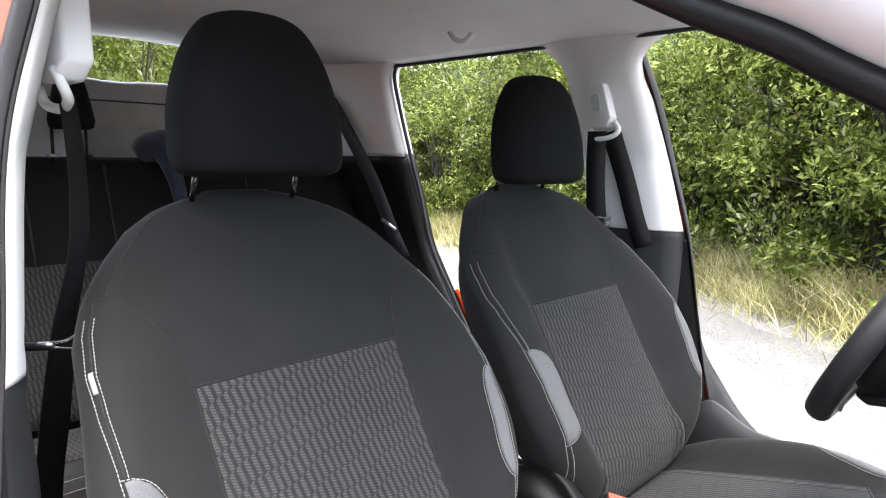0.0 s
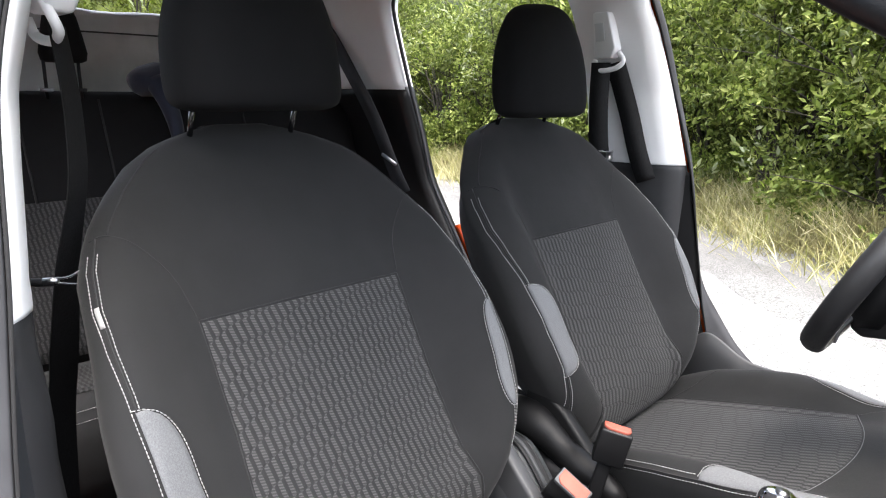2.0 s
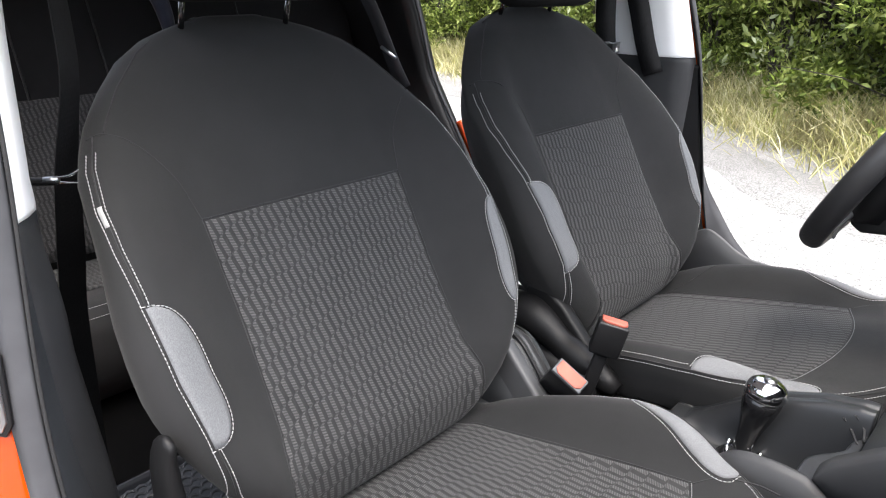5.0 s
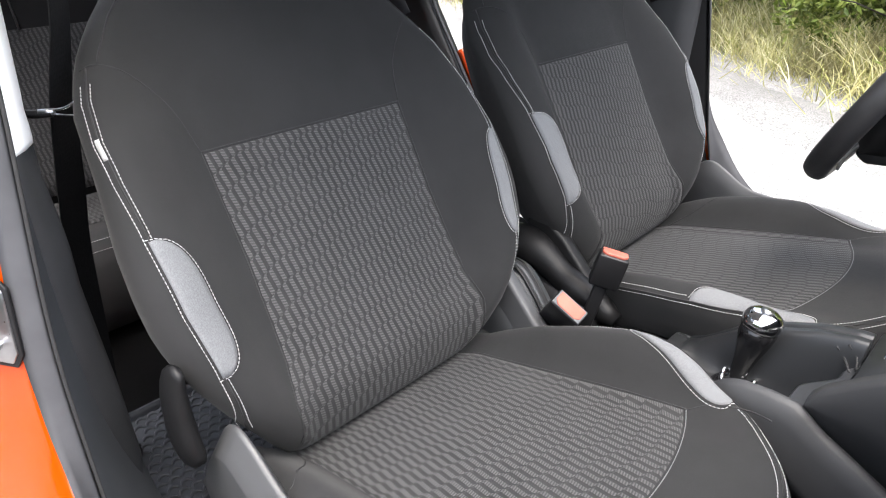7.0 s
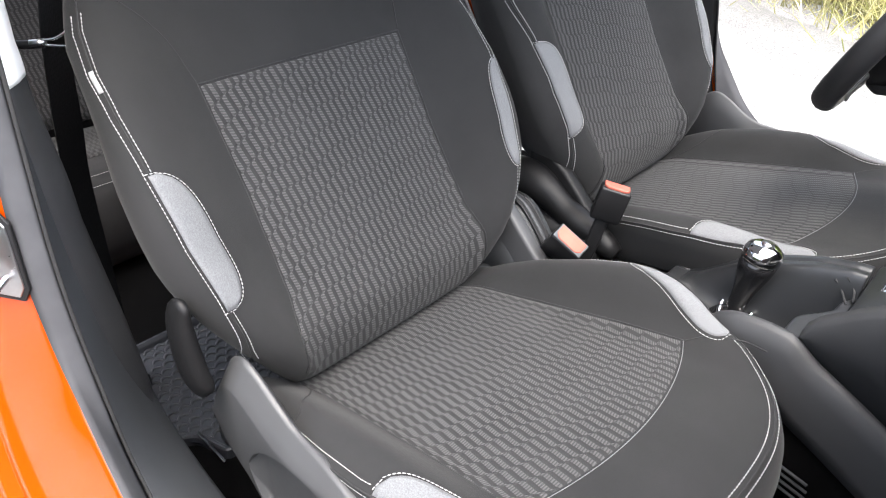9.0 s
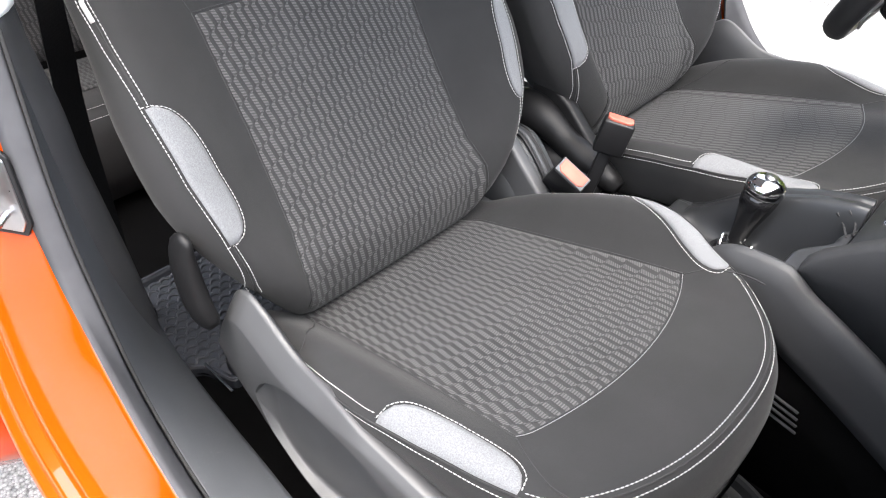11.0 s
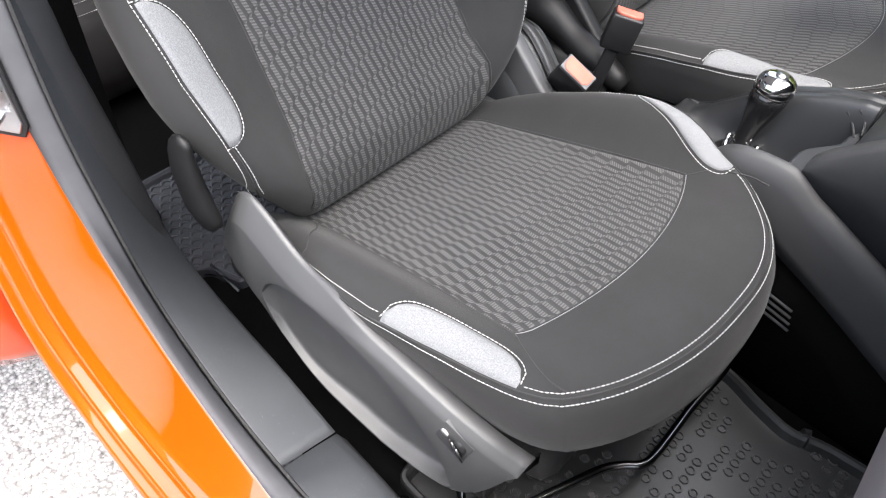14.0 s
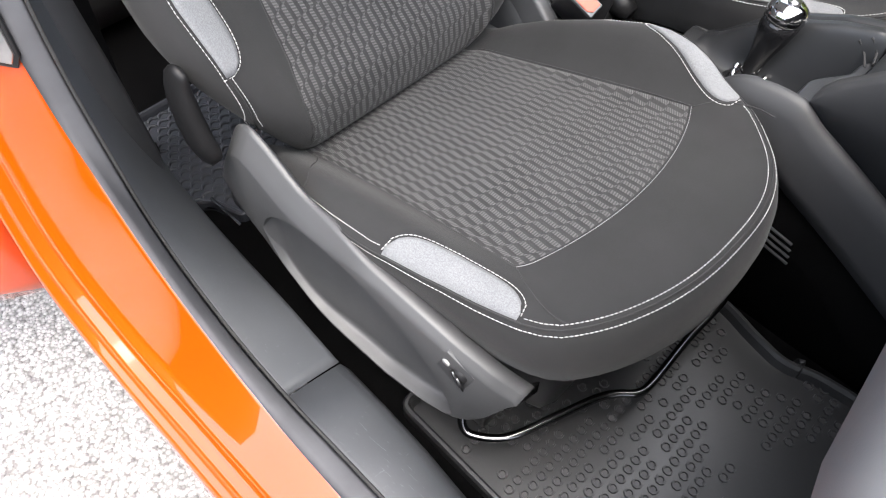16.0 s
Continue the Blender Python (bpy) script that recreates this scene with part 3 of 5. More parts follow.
    for side in (-1, 1):
        a0, a1, wmax = (0.289, 0.455, 0.039) if side < 0 else ((0.268, 0.449, 0.034) if yc < 0 else (0.283, 0.459, 0.046))
        def pp(u, v, lift):
            a = a0 + v * (a1 - a0)
            wd = wmax * max(0.0, 1 - abs((v - 0.5) * 2) ** 3.0) ** 0.5
            return cp(a, side * (edge_l(a, side) + 0.002 - wd * (1 - u)), lift)
        part("side_patch", patch_grid(pp, 8, 22, 0.0018), M_PATCH, cushion, "light grey melange cloth patch on the bolster")
        arc = []
        for v in np.linspace(0, 1, 40):
            a = a0 - 0.0015 + v * (a1 - a0 + 0.003)
            wd = wmax * max(0.0, 1 - abs((v - 0.5) * 2) ** 3.0) ** 0.5
            arc.append(cp(a, side * (edge_l(a, side) - 0.002 - wd), 0.0006))
        lines.append([cp(a0 - 0.002, side * (edge_l(a0, side) - 0.002), 0.0006)] + arc + [cp(a1 + 0.002, side * (edge_l(a1, side) - 0.002), 0.0006)])
        dark.append(curve_pts([cp(0.402, side * 0.184, 0.0), cp(0.43, side * 0.2, 0), cp(0.47, side * 0.215, 0.0), cp(0.5, side * 0.214, 0.0)], 16))
        dark.append([cp(a, side * (0.181 + 0.008 * a), 0.0) for a in np.linspace(0.0, 0.4, 30)])
        lines.append([cp(a, side * (edge_l(a, side) - 0.005), 0.0006) for a in np.linspace(0.08, a0 - 0.006, 30)])
    dark.append(curve_pts([cp(0.0, -0.176, 0.0), cp(0.05, -0.205, 0.0), cp(0.093, -0.235, 0.0), cp(0.118, -0.257, 0.0), cp(0.121, -0.270, 0.0)], 16))
    rear = 7
    lines.append([Vector(p) + CUSH_N * 0.001 for p in skirt_rows[-0.008][rear:-rear]])
    inner = []
    for (a, l), n in list(zip(AL, N))[rear:-rear]:
        if a > 0.453:
            inner.append(cp(a - n.x * 0.002, l - n.y * 0.002, 0.0006))
    lines.append(inner)
    st = part("stitching", stitches(lines), M_THREAD, cushion, "white double stitching")
    st["kind"] = "stuff"
    dark.append([Vector(p) + CUSH_N * 0.0008 for p in skirt_rows[-0.002][rear:-rear]])
    part("seam", merged(*[tube(d, 0.0011, 5) for d in dark]), M_SEAM, cushion)

    # hard side shield with a long hollow, reaching forward under the cushion
    TOP = ((0.125, 0.46), (0.135, 0.49), (0.155, 0.525), (0.175, 0.552), (0.20, 0.578), (0.215, 0.587), (0.229, 0.588), (0.252, 0.578), (0.276, 0.564), (0.30, 0.549), (0.33, 0.538), (0.36, 0.536), (0.396, 0.533), (0.442, 0.523), (0.485, 0.512), (0.528, 0.50), (0.569, 0.489), (0.606, 0.474), (0.635, 0.460), (0.652, 0.445), (0.66, 0.440))
    BOT = ((0.125, 0.45), (0.135, 0.41), (0.155, 0.390), (0.19, 0.378), (0.246, 0.338), (0.28, 0.313), (0.314, 0.293), (0.387, 0.277), (0.456, 0.268), (0.521, 0.274), (0.572, 0.292), (0.594, 0.306), (0.615, 0.335), (0.635, 0.375), (0.652, 0.420), (0.66, 0.436))
    OUT = ((0.125, 0.302), (0.2, 0.310), (0.35, 0.312), (0.46, 0.306), (0.574, 0.297), (0.63, 0.285), (0.66, 0.27))
    H_UP = ((0.226, 0.415), (0.235, 0.437), (0.256, 0.463), (0.28, 0.482), (0.304, 0.494), (0.335, 0.504), (0.363, 0.506), (0.42, 0.495), (0.465, 0.478), (0.508, 0.446), (0.543, 0.413), (0.565, 0.378), (0.576, 0.345), (0.580, 0.318))
    H_LO = ((0.226, 0.415), (0.228, 0.400), (0.234, 0.372), (0.257, 0.345), (0.285, 0.320), (0.314, 0.302), (0.388, 0.285), (0.46, 0.276), (0.521, 0.282), (0.55, 0.291), (0.57, 0.304), (0.580, 0.318))
    def soft(x, table, wide=0.012):
        return sum(interp(x + wide * k, table) for k in (-1, -0.5, 0, 0.5, 1)) / 5
    def shield(hollow):
        rings = []
        if hollow:
            xs = list(np.linspace(0.125, 0.155, 6)) + list(np.linspace(0.163, 0.224, 9)) + [0.2262, 0.2275, 0.230, 0.234, 0.240, 0.248] + list(np.linspace(0.257, 0.545, 36)) + [0.552, 0.558, 0.564, 0.569, 0.573, 0.576, 0.578, 0.5795, 0.582] + list(np.linspace(0.589, 0.66, 16))
        else:
            xs = np.linspace(0.125, 0.66, 24)
        for x in xs:
            zt, zb, yo = soft(x, TOP), soft(x, BOT), soft(x, OUT)
            wide = min(0.012, x - 0.226, 0.580 - x)
            lo, up = (soft(x, H_LO, wide), soft(x, H_UP, wide)) if 0.226 <= x <= 0.580 else (0, 0)
            if up - lo < 1e-6:
                lo = up = 0.415 - 0.097 * min(max((x - 0.226) / 0.354, 0), 1)
            h = zt - zb
            lo, up = min(max(lo, zb + 0.035 * h), zt - 0.1 * h), min(max(up, zb + 0.05 * h), zt - 0.08 * h)
            f = smoothstep((up - lo) / 0.10)
            d = 0.026 * f * (0.5 + 0.5 * smoothstep((x - 0.25) / 0.16))
            ch = min(interp(x, ((0.2, 0.036), (0.25, 0.040), (0.29, 0.037), (0.33, 0.029), (0.40, 0.022), (0.45, 0.012))), (zt - up) * 0.95)
            def face(z):
                q = (z - zb) / max(h, 1e-4)
                return yo - (0.026 - 0.014 * smoothstep((x - 0.33) / 0.12)) * max(0.0, (z - (zt - ch)) / ch) - 0.010 * max(0, (0.07 - q) / 0.07) ** 2
            ring = []
            for q in (0, 0.06, 0.15, 0.4, 0.75, 0.93):
                z = zb + (lo - zb) * q
                ring.append(w(x, -face(z), z))
            ring.append(w(x, -face(lo), lo))
            for q, k in ((0.004, 0.05), (0.008, 0.12), (0.012, 0.4), (0.018, 0.7), (0.028, 0.87), (0.05, 0.95), (0.09, 0.98), (0.2, 1.0), (0.5, 1.0), (0.8, 1.0), (0.95, 1.0), (0.992, 0.92)):
                z = lo + (up - lo) * q
                ring.append(w(x, -(yo - 0.004 * q * f - (1 - f) * (yo - face(max(z, lo))) - d * k), z))
            ring.append(w(x, -(face(up) - 0.002 * f), up))
            last = up
            for z in [up + 0.001, up + (zt - up) * 0.02, zt - ch - 0.002, zt - ch + 0.002, zt - ch * 0.6, zt - ch * 0.2, zt]:
                last = max(z, last)
                z = last
                ring.append(w(x, -face(z), z))
            back = 0.042
            ring += [w(x, -(yo - 0.030), zt - 0.004), w(x, -(yo - back), zt - 0.04), w(x, -(yo - back), zb + 0.004)]
            rings.append(ring)
        return rings_mesh(rings)
    part("side_shield", shield(True), M_SHIELD, seat, "grey moulded plastic side shield with a long hollow")
    inner_sh = shield(False)
    for v in inner_sh.verts:
        l = (v.co.y - yc) * g
        v.co.y = yc - g * (l + 0.045)
        v.co.z = min(v.co.z, 0.43)
    part("inner_shield", inner_sh, M_PLASTIC, seat)
    hinge = [w(0.10, 0.255, 0.585), w(0.15, 0.255, 0.592), w(0.19, 0.255, 0.565), w(0.255, 0.255, 0.50), w(0.31, 0.255, 0.45), w(0.31, 0.255, 0.40), w(0.10, 0.255, 0.40)]
    part("hinge_cover", prism(hinge, (0, g * 0.03, 0), 0.008, 3), M_SHIELD if yc < 0 else M_LEVER, seat, "plastic hinge cover")

    lever_pts = [w(0.190, -0.326, 0.676), w(0.176, -0.330, 0.650), w(0.176, -0.332, 0.605), w(0.186, -0.332, 0.566), w(0.204, -0.328, 0.545)]
    if yc < 0:
        part("recline_lever", tube(curve_pts(lever_pts, 16), [0.008, 0.014, 0.018, 0.021, 0.023, 0.025, 0.027, 0.028, 0.029, 0.030, 0.030, 0.030, 0.029, 0.028, 0.026, 0.022, 0.014], 16, 0.5, up=(0, 1, 0)), M_LEVER, seat, "black plastic recline lever")
    dial = part("dial", tube([w(0.590, -0.278, 0.441), w(0.590, -0.2965, 0.441)], 0.0115, 20), M_BLACKPL, seat, "small black thumb wheel")
    pf = [w(0.573, -0.2965, 0.481), w(0.611, -0.290, 0.455), w(0.595, -0.2935, 0.405), w(0.559, -0.2990, 0.436)]
    part("dial_plate", prism(pf, (0, g * 0.006, 0), 0.001), M_SHIELD, dial)
    part("dial_mark", tube([w(0.573, -0.2965, 0.457), w(0.573, -0.2985, 0.457)], 0.0055, 12), M_THREAD, dial, "pale round symbol")
    for k in range(5):
        part("rib", tube([w(0.581 + k * 0.0035, -0.2985, 0.453 - k * 0.0035), w(0.586 + k * 0.0035, -0.2975, 0.435 - k * 0.0035)], 0.0013, 6), M_STEEL if k in (1, 3) else M_BLACKPL, dial)

    # slide bar and floor runners
    bar = curve_pts([w(0.575, -0.27, 0.30), w(0.592, -0.285, 0.275), w(0.612, -0.280, 0.268), w(0.645, -0.25, 0.268), w(0.672, -0.185, 0.269), w(0.697, -0.122, 0.27), w(0.715, -0.095, 0.27), w(0.734, -0.075, 0.27), w(0.740, -0.045, 0.27), w(0.738, 0.05, 0.27), w(0.740, 0.15, 0.27), w(0.72, 0.175, 0.275), w(0.6, 0.18, 0.30)], 70)
    part("slide_bar", tube(bar, 0.0062, 12), M_BAR, seat, "bent gloss black metal bar")
    for l in (-0.23, 0.2):
        part("runner", box(w(-0.02, l - 0.02, 0.215) if g > 0 else w(-0.02, l + 0.02, 0.215), w(0.60, l + 0.02, 0.25) if g > 0 else w(0.60, l - 0.02, 0.25), 0.004), M_BLACKPL, seat)
    if yc < 0:
        part("runner_edge", box(w(-0.03, -0.284, 0.246), w(0.06, -0.279, 0.252), 0.001), M_BAR, seat, "bright steel edge of the floor runner")
    part("pan", box((0.16, yc - 0.2, 0.25), (0.66, yc + 0.2, 0.40), 0.03), M_BLACKPL, seat)
    return seat


build_seat("front_passenger_car_seat", -0.36, 1, "charcoal cloth car seat with patterned centre panels and grey patches")
build_seat("front_driver_car_seat", 0.36, -1, "charcoal cloth driver seat facing the steering wheel", -0.023)


# ---- ground and hedge ----
def ground():
    bm = bmesh.new()
    xs = sorted({-400, -120, -40, -16, *[i * 0.5 for i in range(-24, 13)], 16, 40, 120, 400})
    V = {}
    for i, x in enumerate(xs):
        for j, y in enumerate(xs):
            far = max(abs(x), abs(y - 1))
            z = 0.02 * noise.noise((x * 0.35, y * 0.35, 0)) * smoothstep((far - 2.2) / 2) if far < 20 else 0
            V[i, j] = bm.verts.new((x, y, z))
    for i in range(len(xs) - 1):
        for j in range(len(xs) - 1):
            bm.faces.new([V[i, j], V[i + 1, j], V[i + 1, j + 1], V[i, j + 1]])
    return bm


solo("ground", ground(), M_GRAVEL, "pale sunlit gravel road", "road", kind="structure")

EDGE = ((-16, 7.2), (-9, 6.6), (-5.3, 5.75), (-3.2, 5.5), (-1.5, 5.0), (-0.25, 4.15), (1.2, 3.4), (4, 2.6), (9, 2.4))


def edge_y(x):
    return interp(x, EDGE)


def shoulder():
    """A rough grey strip between the bright lane and the grass."""
    rows = []
    for x in np.linspace(-9, 4, 90):
        e = edge_y(x)
        n1, n2 = 0.28 * noise.noise((x * 1.7, 3.0, 0)) + 0.1 * noise.noise((x * 6, 1, 0)), 0.2 * noise.noise((x * 2.1, 7.0, 0))
        rows.append([Vector((x, e - 1.35 + n1, -0.02)), Vector((x, e - 1.30 + n1, 0.004)), Vector((x, e - 0.9, 0.014)), Vector((x, e - 0.55 + n2, 0.010)), Vector((x, e - 0.5 + n2, -0.02))])
    return rings_mesh(rows)


solo("road_shoulder", shoulder(), M_SHOULDER, "grey stony shoulder along the road", "road shoulder", kind="structure")


def unit(v):
    return v / (np.linalg.norm(v, axis=-1, keepdims=True) + 1e-9)


def leaf_mesh(name, rng, centres, count, size, mat):
    """Many small pointed leaves, two triangles each, on short sprays round the given centres."""
    per = 6
    pick = rng.integers(len(centres), size=count)
    c = np.array([x[0] for x in centres])[pick]
    r = np.array([x[1] for x in centres])[pick][:, None]
    d = unit(rng.normal(size=(count, 3)))
    p = c + d * r * (0.72 + 0.34 * rng.random((count, 1))) * np.array((1, 1, 0.9))
    stem = unit(d * 0.5 + rng.normal(size=(count, 3)) * 0.6 + np.array((0, 0, 0.35)))
    q = (p[:, None] + stem[:, None] * 0.035 * np.arange(per)[None, :, None]).reshape(-1, 3)
    n = len(q)
    t = unit(np.repeat(stem, per, axis=0) * 0.6 + rng.normal(size=(n, 3)) * 0.7)
    w = unit(np.cross(t, rng.normal(size=(n, 3))))
    L = size * (0.5 + 0.9 * rng.random((n, 1)))
    b = np.cross(t, w) * L * 0.08
    verts = np.stack([q, q + t * L * 0.45 + w * L * 0.19 - b, q + t * L, q + t * L * 0.45 - w * L * 0.19 - b], 1).reshape(-1, 3)
    base = np.arange(n)[:, None] * 4
    tri = np.concatenate([base + np.array((0, 1, 2)), base + np.array((0, 2, 3))], 1).reshape(-1, 3)
    me = bpy.data.meshes.new(name)
    me.vertices.add(len(verts))
    me.vertices.foreach_set("co", verts.ravel().astype(np.float32))
    me.loops.add(tri.size)
    me.loops.foreach_set("vertex_index", tri.ravel().astype(np.int32))
    me.polygons.add(len(tri))
    me.polygons.foreach_set("loop_start", (np.arange(len(tri)) * 3).astype(np.int32))
    me.update(calc_edges=True)
    me.validate()
    me.materials.append(mat)
    return me


def shrub(x, y, spread, height, seed, mat, count, label, size=0.066):
    rng = np.random.default_rng(seed)
    sh = thing("willow_shrub", (x, y, 0), label, "shrub", "roadside shrubs")
    stems, centres = [], []
    for k in range(9):
        a = rng.random() * 2 * math.pi
        lean = spread * (0.25 + 0.6 * rng.random())
        top = Vector((x + math.cos(a) * lean, y + math.sin(a) * lean * 0.8, height * (0.55 + 0.4 * rng.random())))
        base = Vector((x + math.cos(a) * 0.15, y + math.sin(a) * 0.15, -0.05))
        mid = base.lerp(top, 0.5) + Vector((0, 0, 0.25))
        stems.append(tube(curve_pts([base, mid, top], 8), [0.035 - 0.0036 * i for i in range(9)], 6))
        for m in range(6):
            q = base.lerp(top, 0.25 + 0.12 * m)
            tip = q + Vector((rng.normal() * 0.5, rng.normal() * 0.5, 0.2 + 0.5 * rng.random()))
            stems.append(tube([q, q.lerp(tip, 0.5) + Vector((0, 0, 0.05)), tip], [0.007, 0.005, 0.002], 5))
    for k in range(58):
        a = rng.random() * 2 * math.pi
        f = math.sqrt(rng.random())
        hz = rng.random()
        rr = spread * f * (1.0 - 0.45 * max(hz - 0.5, 0))
        centres.append(((x + math.cos(a) * rr, y + math.sin(a) * rr * 0.75, 0.15 + hz * height), 0.13 + 0.22 * rng.random()))
    part("trunk", merged(*stems), M_BARK, sh)
    crown = new("crown", leaf_mesh("crown", rng, centres, count, size, mat))
    crown.parent = sh
    crown.matrix_parent_inverse = Matrix.Translation(-sh.location)
    crown["label"] = "loose crown of narrow pale green leaves"
    tips = [(c, r * 1.12) for c, r in centres if rng.random() < 0.3]
    young = new("young_growth", leaf_mesh("young_growth", rng, tips, count // 14, size * 1.1, M_LEAF_PALE))
    young.parent = sh
    young.matrix_parent_inverse = Matrix.Translation(-sh.location)
    young["label"] = "pale silvery young leaf sprays"
    return sh


k = 0
for x in np.arange(-9.5, 3.2, 1.05):
    y = edge_y(x) + 1.0 + 0.3 * math.sin(x * 2.3)
    near = -4.0 < x < 1.6
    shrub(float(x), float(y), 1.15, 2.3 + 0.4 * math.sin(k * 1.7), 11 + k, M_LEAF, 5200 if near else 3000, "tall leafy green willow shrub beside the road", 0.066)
    k += 1
for x in np.arange(-10, 4, 2.2):
    y = edge_y(x) + 2.7
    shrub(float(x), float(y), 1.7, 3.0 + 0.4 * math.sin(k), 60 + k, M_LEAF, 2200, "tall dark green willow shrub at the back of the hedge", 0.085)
    k += 1
for x, y in ((-9.5, 0.2), (-9.8, 1.6), (-9.4, 3.0), (-10.2, 4.6)):
    shrub(x, y, 1.5, 3.6, 90 + k, M_LEAF_YELLOW, 2600, "sunlit yellow green shrub across the road", 0.085)
    k += 1


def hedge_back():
    """A rough bank behind the leaves, its dark colour standing in for the shade within."""
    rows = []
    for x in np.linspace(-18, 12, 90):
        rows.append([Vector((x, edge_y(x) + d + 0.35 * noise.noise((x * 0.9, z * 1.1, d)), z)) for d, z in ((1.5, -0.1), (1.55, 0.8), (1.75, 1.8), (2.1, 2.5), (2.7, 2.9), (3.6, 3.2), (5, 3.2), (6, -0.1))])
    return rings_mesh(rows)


rows = []
for y in np.linspace(-6, 9, 40):
    rows.append([Vector((-11.6 - d + 0.4 * noise.noise((y * 0.8, z, d)), y, z)) for d, z in ((0, -0.1), (0.1, 1.2), (0.4, 2.6), (1.0, 3.8), (2.4, 4.2), (3.4, -0.1))])
solo("rear_hedge", rings_mesh(rows), M_LEAF_YELLOW, "sunlit yellow green hedge behind the car", "hedge", kind="stuff")
solo("hedge_backing", hedge_back(), M_HEDGE_DARK, "dark backing bank coloured as the shade within the hedge", "hedge", kind="stuff")


def grass():
    rng = np.random.default_rng(5)
    verts, faces = [], []
    for _ in range(24000):
        x = rng.uniform(-8, 3)
        d = abs(rng.normal()) * 0.42
        y = edge_y(x) + 0.55 - d
        h = (0.14 + 0.42 * rng.random()) * (1.0 - 0.45 * min(d, 1.2))
        a = rng.uniform(0, 2 * math.pi)
        lean = rng.normal(size=2) * 0.22
        w = 0.0045
        dx, dy = math.cos(a) * w, math.sin(a) * w
        n0 = len(verts)
        verts += [(x - dx, y - dy, -0.01), (x + dx, y + dy, -0.01), (x + lean[0] * 0.4 + dx * 0.7, y + lean[1] * 0.4 + dy * 0.7, h * 0.6), (x + lean[0] * 0.4 - dx * 0.7, y + lean[1] * 0.4 - dy * 0.7, h * 0.6), (x + lean[0], y + lean[1], h)]
        faces += [(n0, n0 + 1, n0 + 2, n0 + 3), (n0 + 3, n0 + 2, n0 + 4)]
    me = bpy.data.meshes.new("grass_verge")
    me.from_pydata([tuple(map(float, v)) for v in verts], [], faces)
    me.materials.append(M_GRASS)
    return me


tagged(new("grass_verge", grass()), "dry pale grass along the foot of the hedge", "grass", kind="stuff")

# ---- car body ----
# stations of the door opening from the front sill round the lower corner and up the pillar; (x, |y|, z)
STATIONS = (
    ((1.30, .800, .360), (1.30, .826, .362), (1.30, .880, .340), (1.30, .936, .200), (1.30, .84, .16)),
    ((0.60, .800, .360), (0.60, .826, .362), (0.60, .880, .340), (0.60, .936, .200), (0.60, .84, .16)),
    ((0.43, .800, .361), (0.41, .8235, .385), (0.39, .883, .340), (0.40, .936, .200), (0.40, .84, .16)),
    ((0.30, .797, .388), (0.265, .819, .465), (0.22, .888, .370), (0.20, .935, .200), (0.20, .84, .16)),
    ((0.19, .792, .460), (0.175, .813, .565), (0.11, .885, .480), (0.00, .930, .220), (-.10, .84, .16)),
    ((0.148, .789, .580), (0.130, .809, .650), (0.06, .868, .620), (-.10, .900, .400), (-.20, .80, .30)),
    ((0.120, .782, .740), (0.105, .801, .770), (0.03, .855, .780), (-.14, .865, .750), (-.16, .75, .70)),
    ((0.090, .757, .960), (0.086, .774, .970), (0.02, .825, .980), (-.15, .830, .980), (-.17, .72, .97)),
    ((0.047, .733, 1.15), (0.050, .750, 1.15), (-.02, .785, 1.15), (-.16, .790, 1.15), (-.18, .70, 1.15)),
    ((0.032, .692, 1.30), (0.038, .710, 1.30), (-.03, .740, 1.30), (-.18, .745, 1.30), (-.20, .66, 1.30)),
    ((0.030, .655, 1.42), (0.036, .672, 1.42), (-.04, .700, 1.42), (-.20, .705, 1.42), (-.22, .62, 1.42)),
)


def station_curve(k, g, n=72):
    back = lambda z: interp(z, ((1.15, 0.005), (1.30, 0.020), (1.42, 0.05))) if g > 0 and z > 1.1 and k < 2 else 0.0
    return curve_pts([(p[k][0] - back(p[k][2]), g * p[k][1], p[k][2]) for p in STATIONS], n)


def body_side(g, label):
    A, B, C, D, E = (station_curve(k, g) for k in range(5))
    out = thing("car_side_frame", (0.3, g * 0.88, 0.0), label, "car body", "car side frames")
    rings = []
    for a, b, c, d, e in zip(A, B, C, D, E):
        o = Vector((0, g, 0))
        m1 = b.lerp(c, 0.12) + (b - a).normalized() * 0.001
        def q(out, drop):
            return c.lerp(d, drop) + o * out
        beads = [q(0.006, 0.015), q(0.009, 0.06), q(0.007, 0.10), q(0.010, 0.125), q(0.021, 0.13), q(0.025, 0.16), q(0.024, 0.21), q(0.026, 0.235), q(0.033, 0.24), q(0.036, 0.28), q(0.034, 0.36)]
        bel = c.lerp(d, 0.75) + o * 0.018
        rings.append([a.lerp(b, 0.6), b, m1, b.lerp(c, 0.5), b.lerp(c, 0.88), c] + beads + [bel, d, d.lerp(e, 0.5), e, a.lerp(e, 0.4)])
    part("body", rings_mesh(rings), M_PAINT, out, "glossy orange painted sill and pillar")
    # rubber seal hugging the opening
    rings = []
    for a, b in zip(A, B):
        q = (b - a)
        n = Vector((0.5, 0, 0.6)) * 0.006
        rings.append([a, a.lerp(b, 0.2) + n * 0.7, a.lerp(b, 0.5) + n * 1.1, a.lerp(b, 0.8) + n * 0.9, a.lerp(b, 1.22) + n * 0.25, a.lerp(b, 0.5) - n * 2])
    part("door_seal", rings_mesh(rings), M_SEAL, out, "dark grey rubber door seal")
    part("seal_gap", tube([a + Vector((0.002, -g * 0.002, 0.003)) for a in A], 0.0022, 6), M_SEAM, out)
    return out


